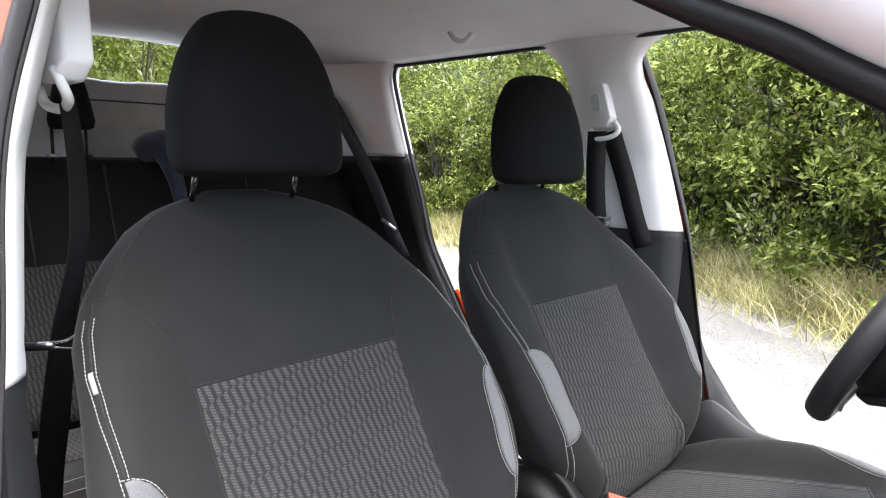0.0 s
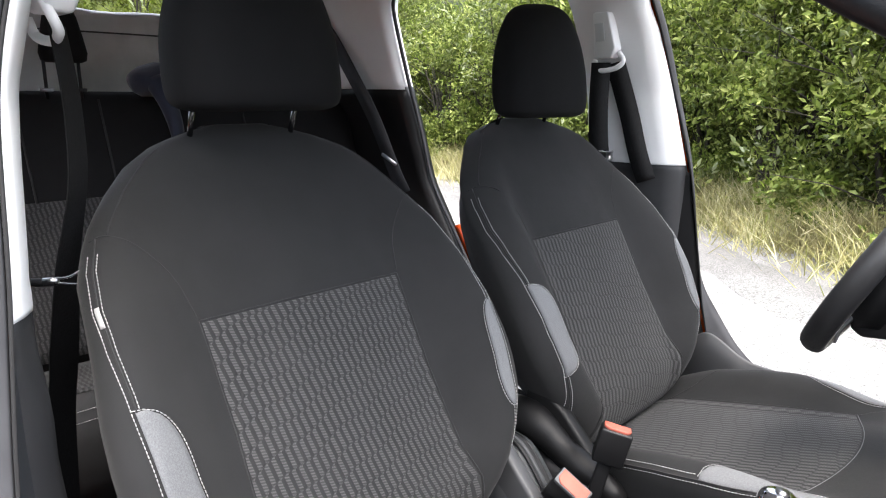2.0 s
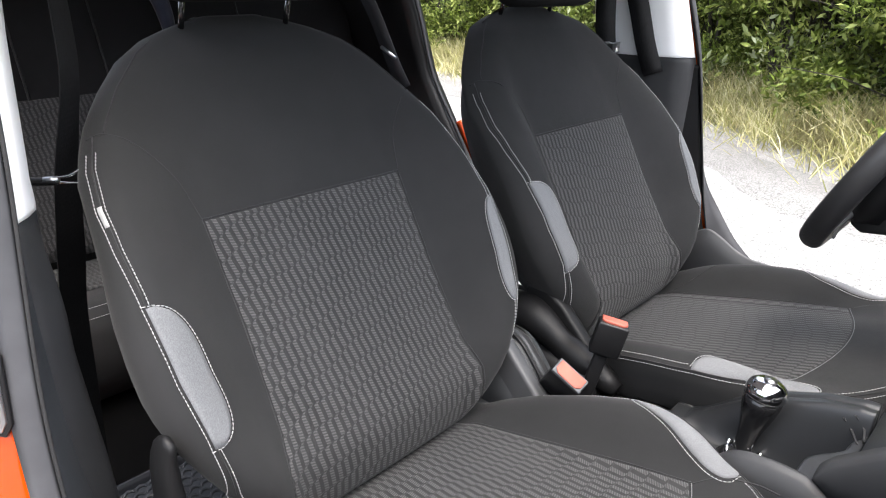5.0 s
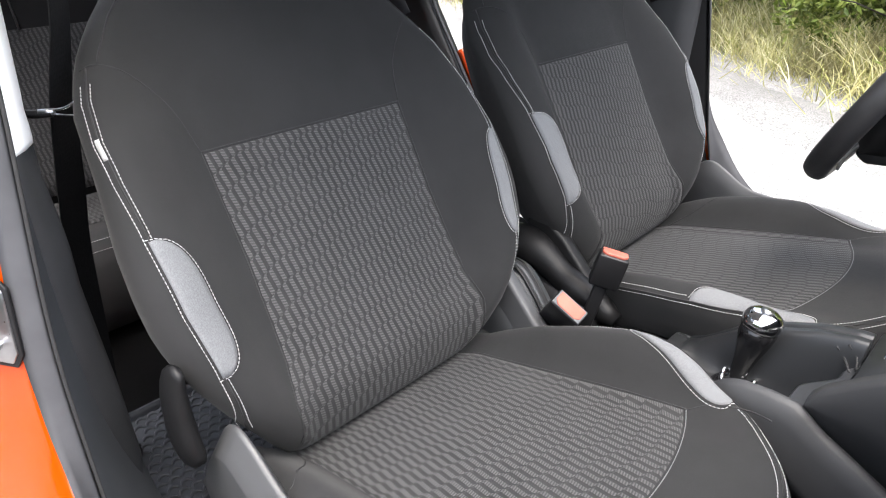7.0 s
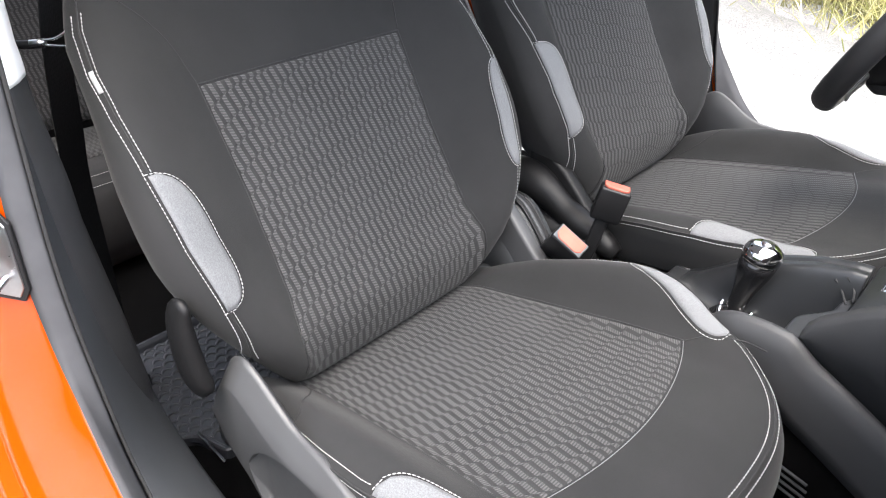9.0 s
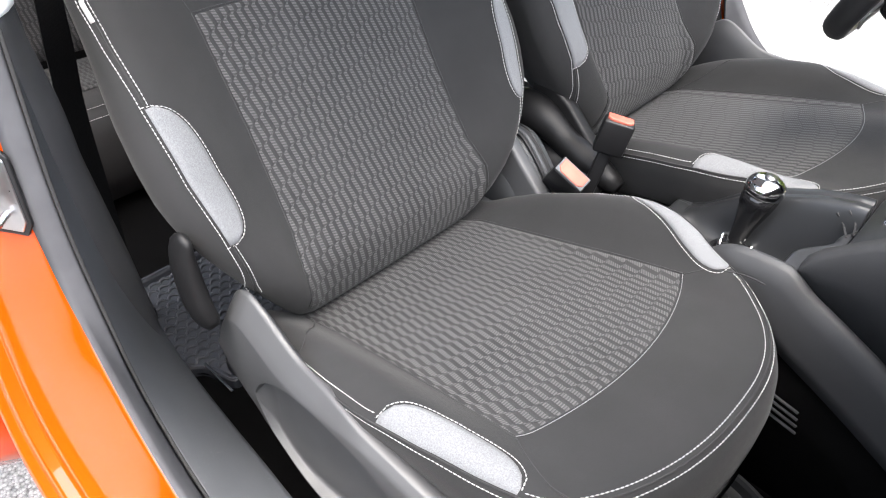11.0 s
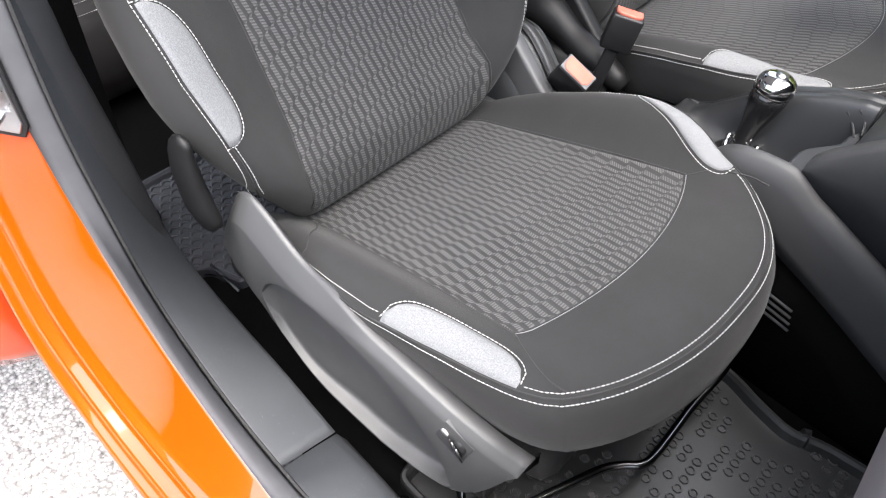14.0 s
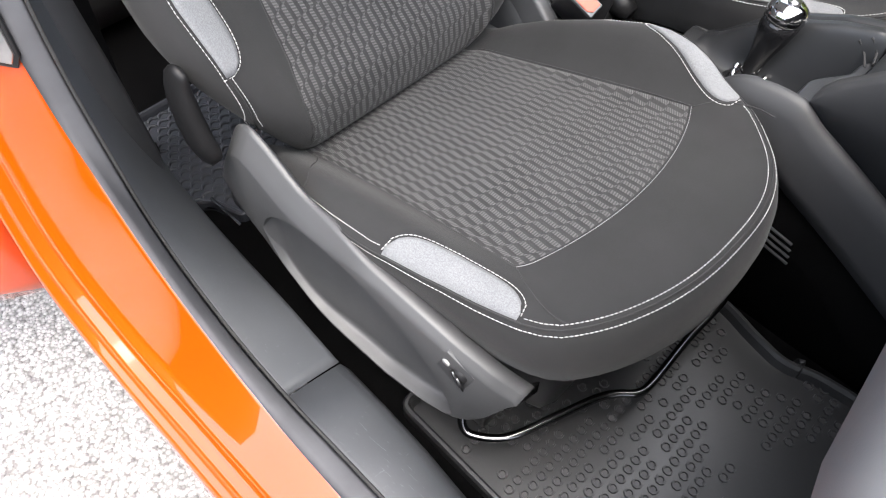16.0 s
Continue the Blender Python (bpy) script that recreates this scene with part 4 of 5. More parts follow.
body_side(-1, "orange car sill and pillar of the open passenger door")
body_side(1, "orange car sill and pillar of the open driver door")

# inner trim of the pillar: front edge, two inner corners, rear edge; (x, |y|) by height
PILLAR = (
    (0.34, (0.05, .780), (0.03, .705), (-.18, .690), (-.30, .76)),
    (0.46, (0.08, .782), (0.05, .705), (-.14, .692), (-.24, .75)),
    (0.58, (0.09, .784), (0.05, .710), (-.12, .696), (-.21, .74)),
    (0.74, (0.09, .778), (0.055, .722), (-.11, .704), (-.19, .735)),
    (0.95, (0.089, .758), (0.052, .718), (-.105, .702), (-.18, .72)),
    (0.956, (0.089, .757), (0.052, .717), (-.105, .701), (-.18, .72)),
    (1.15, (0.046, .733), (0.010, .697), (-.10, .676), (-.185, .69)),
    (1.30, (0.030, .692), (0.0, .656), (-.105, .638), (-.20, .65)),
    (1.36, (0.026, .673), (0.002, .636), (-.115, .614), (-.212, .635)),
    (1.40, (0.036, .661), (0.012, .622), (-.125, .600), (-.225, .622)),
    (1.43, (0.060, .650), (0.036, .608), (-.145, .588), (-.25, .61)),
    (1.465, (0.125, .636), (0.10, .590), (-.20, .570), (-.33, .595)),
)


def pillar_ring(z, g, grow=0.0):
    rows = [(r[0], [Vector((p[0], g * (p[1] - grow), r[0])) for p in r[1:]]) for r in PILLAR]
    zs = [r[0] for r in rows]
    out = []
    for k in range(4):
        x = float(np.interp(z, zs, [r[1][k].x for r in rows]))
        y = float(np.interp(z, zs, [r[1][k].y for r in rows]))
        out.append(Vector((x, y, z)))
    f, i1, i2, r = out
    if g < 0:
        away = smoothstep((z - 0.78) / 0.14)
        i1, i2 = i1 + Vector((-0.006, -0.009, 0)) * away, i2 + Vector((-0.006, -0.007, 0)) * away
    if g > 0:
        back = interp(z, ((1.15, 0.005), (1.30, 0.020), (1.36, 0.036), (1.40, 0.048), (1.43, 0.048), (1.465, 0.03)))
        f, i1 = f - Vector((back, 0, 0)), i1 - Vector((back, 0, 0))
    ring = [f, f.lerp(i1, 0.5) + Vector((0.004, 0, 0)), i1.lerp(f, 0.12), i1.lerp(i2, 0.10), i1.lerp(i2, 0.5) + Vector((0, -g * 0.004, 0)), i2.lerp(i1, 0.1), i2.lerp(r, 0.15), r, r + Vector((0.02, g * 0.035, 0)), f + Vector((-0.02, g * 0.012, 0))]
    return ring


def pillar(g):
    p = thing("door_pillar_trim", (-0.05, g * 0.72, 0.34), "light grey upper and black lower pillar trim with belt guide", "pillar trim", "door pillars", kind="")
    split = 0.982 if g > 0 else 0.932
    low = [pillar_ring(z, g) for z in np.linspace(0.34, split, 26)]
    part("lower_trim", rings_mesh(low), M_CONSOLE, p, "black grained plastic lower trim")
    hi = [pillar_ring(z, g, 0.003 if z < split + 0.015 else 0.002) for z in [split - 0.010, split - 0.005] + list(np.linspace(split + 0.003, 1.465, 32))]
    part("upper_trim", rings_mesh(hi), M_TRIM, p, "pale grey smooth upper trim")
    def w(x, y, z):
        return Vector((x, g * y, z))
    part("belt_slider", merged(prism([w(-0.130, .640, 1.345), w(-0.085, .635, 1.345), w(-0.062, .640, 1.26), w(-0.076, .650, 1.235), w(-0.125, .650, 1.235)], (0, -g * 0.036, 0), 0.005)), M_TRIM, p, "pale grey height slider of the seat belt")
    part("slider_button", prism([w(-0.122, .606, 1.318), w(-0.094, .601, 1.318), w(-0.090, .606, 1.275), w(-0.118, .611, 1.275)], (0, -g * 0.004, 0), 0.001), M_LINER, p)
    sx = -0.02 if g < 0 else 0.0
    loop = [w(x + sx, y - (0.012 if g > 0 else 0), z) for x, y, z in ((-0.130, .645, 1.232), (-0.132, .637, 1.212), (-0.10, .630, 1.205), (-0.062, .632, 1.212), (-0.050, .640, 1.228), (-0.066, .645, 1.25))]
    part("belt_loop", tube(curve_pts(loop, 24), 0.0065, 10), M_TRIM, p, "pale plastic belt loop")
    return p


pillar(-1)
pillar(1)


def seat_belt(g):
    b = thing("seat_belt", (-0.06, g * 0.68, 0.30), "black woven seat belt hanging from the pillar loop", "seat belt", "front belts")
    def w(x, y, z):
        return Vector((x, g * y, z))
    if g > 0:
        part("strap", strip(curve_pts([w(-0.105, .618, 1.225), w(-0.10, .610, 1.12), w(-0.095, .615, 1.02), w(-0.09, .640, 0.92), w(-0.06, .680, 0.55), w(-0.05, .69, 0.26)], 30), (0.9, 0.45, 0), 0.024, 0.0016), M_BELT, b)
        part("return_strap", strip(curve_pts([w(-0.075, .635, 1.225), w(-0.045, .668, 1.1), w(-0.02, .682, 1.0), w(0.0, .70, 0.93)], 16), (0.9, 0.4, 0.1), 0.024, 0.0016), M_BELT, b)
        part("tongue", box(w(-0.085, .628, 0.985), w(-0.062, .600, 1.005), 0.003), M_STEEL, b, "bright steel belt tongue")
    else:
        pts = curve_pts([w(-0.11, .625, 1.225), w(-0.10, .622, 1.16), w(-0.095, .622, 1.10), w(-0.09, .628, 1.03), w(-0.105, .645, 0.93), w(-0.135, .650, 0.834), w(-0.164, .650, 0.768), w(-0.209, .650, 0.66), w(-0.252, .650, 0.454), w(-0.27, .66, 0.23)], 130)
        dirs = []
        away, across = Vector((-0.96, 0.28, 0)), Vector((0.28, 0.96, 0))
        for q in pts:
            ang = radians(interp(q.z, ((0.80, 50), (1.0, 30), (1.22, 24))))
            dirs.append(away * math.cos(ang) + across * math.sin(ang))
        part("strap", strip(pts, dirs, 0.023, 0.0016), M_BELT, b, smooth=False)
        part("anchor_plate", box(w(-0.30, .635, 0.20), w(-0.24, .69, 0.235), 0.004), M_BLACKPL, b)
    return b


seat_belt(-1)
seat_belt(1)

# ---- sill trims ----
def sill_trim(g):
    t = thing("sill_trim", (0.6, g * 0.75, 0.2), "dark grey plastic door sill trim with light scuffs", "sill trim", "sill trims")
    def sec(x, z0):
        y0 = interp(x, ((0.12, .792), (0.3, .797), (0.43, .80), (1.3, .80)))
        y1 = interp(x, ((0.0, .690), (0.08, .693), (0.26, .703), (0.42, .714), (0.56, .718), (0.67, .729), (1.3, .74)))
        f = lambda y, z: Vector((x, g * y, z))
        c = smoothstep((x - 0.43) / 0.2)
        return [f(y0, z0 + 0.001), f(y0 - 0.008, z0 - 0.002 + 0.006 * c), f((y0 + y1) / 2, z0 - 0.0115 + 0.0095 * c), f(y1 + 0.012, z0 - 0.0215 + 0.0095 * c), f(y1, z0 - 0.026), f(y1 - 0.012, z0 - 0.06), f(y1 - 0.016, 0.19), f(y0, 0.19)]
    part("front_cover", rings_mesh([sec(x, 0.36) for x in np.linspace(0.4275, 1.3, 12)]), M_SILL, t, "grey plastic cover with pale scuffs")
    # the rear cover flows from the sill up into the pillar
    inner = curve_pts([(0.4255, g * .714, .336), (0.30, g * .705, .335), (0.19, g * .70, .338), (0.10, g * .697, .35), (0.03, g * .697, .385), (-0.01, g * .70, .46), (-0.02, g * .705, .60), (-0.02, g * .712, .80), (-0.02, g * .712, .95)], 48)
    outer = curve_pts([(0.4255, g * .80, .361), (0.235, g * .79, .424), (0.183, g * .79, .470), (0.142, g * .789, .57), (0.120, g * .782, .74), (0.10, g * .768, .88), (0.092, g * .759, .95)] if g > 0 else [(0.4255, g * .80, .361), (0.30, g * .797, .388), (0.19, g * .792, .46), (0.148, g * .789, .58), (0.120, g * .782, .74), (0.10, g * .768, .88), (0.092, g * .759, .95)], 48)
    rows = []
    for i, (a, b) in enumerate(zip(outer, inner)):
        n = Vector((0.5, 0, 0.85)) * (0.002 + 0.010 * smoothstep(i / 16))
        back = Vector((-0.03, 0, -0.05))
        rows.append([a, a.lerp(b, 0.08) + n * 0.5, a.lerp(b, 0.35) + n * 0.9, a.lerp(b, 0.7) + n * 0.8, a.lerp(b, 0.93) + n * 0.4, b, b + back, a + back * 0.7])
    # The driver side takes a blacker plastic, its shade put into the colour.
    part("rear_cover", rings_mesh(rows), M_SILL if g < 0 else M_LEVER, t)
    return t


sill_trim(-1)
sill_trim(1)

# ---- rear door, standing open ----
def rear_door():
    d = thing("rear_door", (-0.02, -0.90, 0.22), "orange rear car door standing open", "car door")
    h, o = Vector((-0.035, -0.925, 0)), Vector((-0.60, -0.80, 0)).normalized()
    nrm = Vector((0.80, -0.60, 0))
    rings = []
    for q in np.linspace(0, 1.0, 14):
        p = h + o * q * 0.95
        ring = []
        for z, b in ((0.245, -0.02), (0.25, 0.0), (0.30, 0.022), (0.42, 0.03), (0.55, 0.02), (0.62, 0.032), (0.78, 0.03), (0.92, 0.0), (0.93, -0.03), (0.6, -0.08), (0.25, -0.06)):
            e = 0.012 * (1 - smoothstep(q / 0.06))
            ring.append(p + nrm * (b - e) + Vector((0, 0, z)))
        rings.append(ring)
    part("skin", rings_mesh(rings), M_PAINT, d, "glossy orange outer door skin")
    for z in (0.42, 0.74):
        part("hinge", merged(box((-0.07, -0.92, z - 0.02), (-0.02, -0.87, z + 0.02), 0.005), tube([(-0.04, -0.915, z - 0.03), (-0.04, -0.915, z + 0.03)], 0.009, 12)), M_PAINT, d, "orange painted hinge")
    return d


rear_door()
st = thing("door_striker", (0.085, -0.812, 0.755), "steel striker plate of the door latch on the pillar", "striker")
fx, fz = Vector((0.075, 0.054, 0)).normalized(), Vector((-0.10, 0.08, 1)).normalized()
fo, fn = Vector((0.092, -0.818, 0.762)), Vector((0.58, -0.81, 0)) * 0.004
part("plate", prism([fo + fx * a + fz * b for a, b in ((-0.02, -0.045), (0.010, -0.048), (0.018, -0.035), (0.018, 0.035), (0.008, 0.048), (-0.02, 0.048))], fn, 0.0015), M_STEEL, st)
part("hoop", tube(curve_pts([fo + fx * 0.0 + fz * -0.025, fo + fn * 7 + fz * -0.025, fo + fn * 7 + fz * 0.025, fo + fz * 0.025], 16), 0.004, 8), M_CHROME, st)
part("gasket", prism([fo - fn * 0.4 + fx * a + fz * b for a, b in ((-0.024, -0.05), (0.013, -0.053), (0.0225, -0.038), (0.0225, 0.038), (0.011, 0.053), (-0.024, 0.053))], fn, 0.001), M_BLACKPL, st)

# ---- roof, front pillars, rear of the car ----
def roof_z(x, y):
    return 1.505 - 0.05 * (abs(y) / 0.58) ** 2.2 - 0.14 * smoothstep((x - 0.25) / 0.6) + 0.02 * smoothstep((-0.9 - x) / 0.6)


def roof():
    bm = bmesh.new()
    xs, ys = np.linspace(-1.50, 0.53, 40), np.linspace(-0.60, 0.60, 25)
    lo = [[bm.verts.new((x, y, roof_z(x, y))) for y in ys] for x in xs]
    hi = [[bm.verts.new((x, y * 1.06, roof_z(x, y) + 0.05)) for y in ys] for x in xs]
    n, m = len(xs), len(ys)
    for L, f in ((lo, 1), (hi, -1)):
        for i in range(n - 1):
            for j in range(m - 1):
                bm.faces.new([L[i][j], L[i + 1][j], L[i + 1][j + 1], L[i][j + 1]])
    for i in range(n - 1):
        for j in (0, m - 1):
            bm.faces.new([lo[i][j], lo[i + 1][j], hi[i + 1][j], hi[i][j]])
    for j in range(m - 1):
        for i in (0, n - 1):
            bm.faces.new([lo[i][j], lo[i][j + 1], hi[i][j + 1], hi[i][j]])
    return bm


solo("headliner", roof(), M_LINER, "light grey cloth headliner of the car roof", "headliner", kind="structure")
for g in (-1, 1):
    rail = [Vector((x, g * (0.60 + 0.012 * smoothstep((x - 0.2) / 0.4)), roof_z(x, 0.6) - 0.002)) for x in np.linspace(-0.95, 0.55, 26)]
    solo("roof_rail_seal", tube(rail, 0.006, 8), M_SEAL, "dark rubber seal under the roof edge", "seal", "roof rail seals")
    front = curve_pts([(0.44, g * 0.60, 1.405), (0.52, g * 0.635, 1.319), (0.60, g * 0.66, 1.265), (0.7029, g * 0.67, 1.209), (0.743, g * 0.67, 1.1895), (0.7786, g * 0.67, 1.1688), (0.95, g * 0.685, 1.075), (1.15, g * 0.70, 0.972)], 40)
    ap = thing("windscreen_pillar", (0.95, g * 0.70, 1.0), "light grey windscreen pillar with a dark seal", "pillar", "windscreen pillars")
    part("seal", tube(front, 0.0058, 14), M_LEVER, ap)
    rings = []
    for p in front:
        u = Vector((0.50, 0, 0.866))
        rings.append([p + u * 0.005 + Vector((0, g * 0.002, 0)), p + u * 0.02 + Vector((0, g * 0.018, 0)), p + u * 0.085 + Vector((0, g * 0.02, 0)), p + u * 0.08 + Vector((0, -g * 0.03, 0)), p + u * 0.008 + Vector((0, -g * 0.03, 0))])
    part("cover", rings_mesh(rings), M_TRIM, ap)

# grab handle and lamp in the ceiling
gh = thing("grab_hook", (-0.41, 0.42, 1.47), "small folded ceiling hook", "hook")
part("arm", tube(curve_pts([(-0.44, 0.41, 1.487), (-0.425, 0.42, 1.462), (-0.40, 0.43, 1.458), (-0.385, 0.44, 1.478)], 14), 0.007, 8), M_LINER, gh)
dl = thing("dome_light", (0.03, 0.23, 1.50), "pale ceiling lamp, switched off", "ceiling lamp")
part("lens", box((-0.04, 0.16, 1.484), (0.10, 0.30, 1.500), 0.006), M_TRIM, dl)


def rear_pillar(g):
    """The wide pillar behind the rear door opening."""
    rp = thing("rear_pillar_trim", (-0.95, g * 0.66, 0.4), "light grey over black rear pillar trim", "pillar trim", "rear pillars")
    EDGE_Z = ((0.30, -0.50, .76), (0.55, -0.66, .745), (0.695, -0.746, .735), (0.845, -0.828, .72), (1.023, -0.855, .69), (1.163, -0.872, .655), (1.30, -0.882, .62), (1.40, -0.885, .595), (1.44, -0.87, .585), (1.475, -0.82, .575))
    def ring(z, grow=0.0):
        x = interp(z, [(a, b) for a, b, c in EDGE_Z])
        y = interp(z, [(a, c) for a, b, c in EDGE_Z]) - grow
        return [Vector((x, g * y, z)), Vector((x - 0.03, g * (y - 0.02), z)), Vector((x - 0.2, g * (y - 0.035), z)), Vector((x - 0.45, g * (y - 0.06), z)), Vector((-1.55, g * (y - 0.08), z)), Vector((-1.55, g * (y + 0.08), z)), Vector((x - 0.02, g * (y + 0.06), z))]
    part("lower_trim", rings_mesh([ring(z) for z in np.linspace(0.30, 1.164, 24)]), M_BLACKPL, rp, "black plastic lower trim")
    part("upper_trim", rings_mesh([ring(z, 0.003) for z in np.linspace(1.155, 1.475, 20)]), M_TRIM, rp, "pale grey upper trim")
    edge = [Vector((b + 0.012, g * (c + 0.012), a)) for a, b, c in EDGE_Z]
    part("seal", tube(curve_pts(edge, 40), 0.006, 8), M_SEAL, rp)
    body = [Vector((b + 0.008, g * (c + 0.05), a)) for a, b, c in EDGE_Z[:3]]
    part("body_edge", tube(curve_pts(body, 24), 0.016, 8), M_PAINT, rp, "orange body edge")
    return rp


rear_pillar(1)
rear_pillar(-1)

# tailgate: panel below, window above
tg = thing("tailgate", (-1.55, 0, 0.5), "grey felt tailgate lining under the rear window", "tailgate")
rows = []
for y in np.linspace(-0.62, 0.62, 20):
    top = 1.40 - 0.012 * math.cos(y * 5) + 0.004 * math.sin(y * 21)
    rows.append([Vector((-1.50, y, 0.5)), Vector((-1.485, y, 1.10)), Vector((-1.492, y, 1.312)), Vector((-1.482, y, 1.32)), Vector((-1.49, y, 1.365)), Vector((-1.47, y, top - 0.012)), Vector((-1.50, y, top)), Vector((-1.60, y, top)), Vector((-1.62, y, 0.5))])
part("panel", rings_mesh(rows), M_SHELF, tg)
part("ridge", tube([(-1.484, y, 1.316 + 0.004 * math.cos(y * 3)) for y in np.linspace(-0.6, 0.6, 12)], 0.003, 6), M_PLASTIC, tg)
part("side_frame", box((-1.60, -0.66, 1.38), (-1.49, -0.46, 1.52), 0.01), M_TRIM, tg)
part("side_frame", box((-1.60, 0.46, 1.38), (-1.49, 0.66, 1.52), 0.01), M_TRIM, tg)
bm = bmesh.new()
bmesh.ops.create_cube(bm, size=1.0)
for v in bm.verts:
    v.co = Vector((-1.56 + v.co.x * 0.004, v.co.y * 0.92, 1.455 + v.co.z * 0.13))
glass = Mat("window glass", 0.0, 0.0, Transmission_Weight=1.0, IOR=1.01)
glass.color((0.93, 0.95, 0.94))
pane = part("rear_window", bm, glass.m, tg, "clear rear window pane", smooth=False)
pane.visible_shadow = False

# ---- rear bench ----
def bench():
    b = thing("rear_bench", (-0.85, 0, 0.2), "black cloth rear bench with patterned panels", "rear bench")
    def back_ring(y):
        f = lambda n, s: Vector((-0.985 - 0.235 * s - n, y, 0.44 + 0.70 * s))
        return [f(0.0, 0.0), f(-0.03, 0.06), f(-0.035, 0.3), f(-0.02, 0.62), f(-0.028, 0.66), f(-0.03, 0.9), f(-0.015, 0.985), f(0.02, 1.0), f(0.10, 0.99), f(0.12, 0.0)]
    part("backrest", rings_mesh([back_ring(y) for y in (-0.64, -0.63, -0.3, -0.225, -0.215, -0.205, 0.0, 0.205, 0.215, 0.3, 0.63, 0.64)]), M_CLOTH_SOFT, b)
    for y0, y1 in ((-0.56, -0.24), (-0.19, 0.19), (0.24, 0.56)):
        def pt(u, v, lift):
            s = 0.05 + v * 0.55
            n = -interp(s, ((0, 0.0), (0.06, 0.03), (0.3, 0.035), (0.62, 0.02)))
            return Vector((-0.985 - 0.235 * s - n + lift + 0.002, y0 + u * (y1 - y0), 0.44 + 0.70 * s))
        part("insert_panel", patch_grid(pt, 6, 10, 0.003, lambda u, v: (u * 0.32, v * 0.39)), M_INSERT_REAR, b, "dark patterned woven panel")
    rows = []
    for y in np.linspace(-0.66, 0.66, 24):
        n = 0.012 * (math.cos(y * 14) - 0.3)
        rows.append([Vector((-1.03, y, 0.44)), Vector((-0.85, y, 0.455 + n * 0.3)), Vector((-0.70, y, 0.475 + n * 0.3)), Vector((-0.645, y, 0.462)), Vector((-0.62, y, 0.42)), Vector((-0.63, y, 0.30)), Vector((-0.68, y, 0.22)), Vector((-1.03, y, 0.22))])
    part("cushion", rings_mesh(rows), M_CLOTH, b)
    def ct(u, v, lift):
        y = -0.60 + u * 0.36
        x = -0.98 + v * 0.24
        return Vector((x, y, interp(x, ((-1.03, 0.44), (-0.85, 0.455), (-0.70, 0.475))) + lift + 0.006))
    part("insert_panel", patch_grid(ct, 10, 8, 0.003, lambda u, v: (u * 0.36, v * 0.24)), M_INSERT_REAR, b, "dark patterned woven panel")
    ln = [[Vector((-0.652, y, 0.470)) for y in np.linspace(-0.65, 0.1, 20)], [Vector((-0.634, y, 0.452)) for y in np.linspace(-0.65, 0.1, 20)]]
    part("stitching", stitches(ln), M_THREAD, b, "white double stitching")["kind"] = "stuff"
    # roll and gaps along the top of the backrest
    for y in (-0.42, -0.215, 0.215):
        part("seam", tube([Vector((-0.985 - 0.235 * s + 0.033, y, 0.44 + 0.70 * s)) for s in np.linspace(0.6, 0.97, 8)], 0.003, 5), M_SEAM, b)
    return b


bench()
rh = thing("rear_headrest", (-1.20, -0.29, 1.14), "black padded rear headrest on a steel post", "headrest")
rings = []
for z, hw, d in ((1.215, 0.070, 0.03), (1.22, 0.088, 0.042), (1.24, 0.093, 0.05), (1.28, 0.080, 0.05), (1.33, 0.062, 0.045), (1.36, 0.045, 0.03)):
    rings.append([Vector((-1.20 + d * math.cos(t) * 1.0, -0.285 + 0.62 * hw * math.copysign(abs(math.sin(t)) ** 0.5, math.sin(t)), z)) for t in (2 * math.pi * k / 24 for k in range(24))])
part("pad", rings_mesh(rings), M_CLOTH_SOFT, rh)
for y in (-0.335, -0.25):
    part("post", tube([(-1.20, y, 1.12), (-1.20, y, 1.23)], 0.0045, 10), M_BLACKPL, rh)
    part("collar", tube([(-1.20, y, 1.138), (-1.20, y, 1.148)], 0.016, 12), M_STEEL if y < -0.3 else M_BLACKPL, rh)

jk = thing("folded_jacket", (-1.17, -0.10, 1.14), "dark navy jacket hung over the rear backrest", "jacket")
rings = []
for k, (y, r) in enumerate(((-0.135, 0.012), (-0.125, 0.03), (-0.10, 0.042), (-0.06, 0.048), (-0.01, 0.048), (0.06, 0.042), (0.09, 0.02))):
    rings.append([Vector((-1.16 + 1.3 * r * math.cos(t) + 0.006 * math.sin(3 * t + k), y, 1.172 + r * math.sin(t) * (1.0 if math.sin(t) > 0 else 1.0) + 0.005 * math.sin(2 * t + k * 1.3))) for t in (2 * math.pi * j / 18 for j in range(18))])
part("collar", rings_mesh(rings), M_NAVY, jk)
sl = curve_pts([(-1.125, -0.08, 1.175), (-1.10, -0.06, 1.12), (-1.09, -0.045, 1.06), (-1.08, -0.04, 1.0)], 16)
part("sleeve", tube(sl, [0.030 - 0.0008 * i for i in range(17)], 12), M_NAVY, jk)

rb = thing("rear_belt", (-1.0, 0.56, 0.5), "dark rear seat belt lying across the rear pillar", "seat belt")
part("strap", strip(curve_pts([(-1.20, 0.53, 1.40), (-1.14, 0.55, 1.336), (-1.05, 0.555, 1.228), (-0.925, 0.56, 1.064), (-0.835, 0.57, 0.895), (-0.80, 0.585, 0.82)], 24), (0.8, 0.1, 0.5), 0.026, 0.002), M_STRAP, rb)
part("tongue", tube([(-0.875, 0.555, 0.945), (-0.815, 0.56, 0.915)], 0.006, 8), M_STEEL, rb, "bright belt tongue")

# belt keeper: a wire hook from the pillar to the seat's shoulder
bk = thing("belt_keeper", (-0.08, -0.66, 0.93), "thin wire hook between pillar and seat shoulder", "hook")
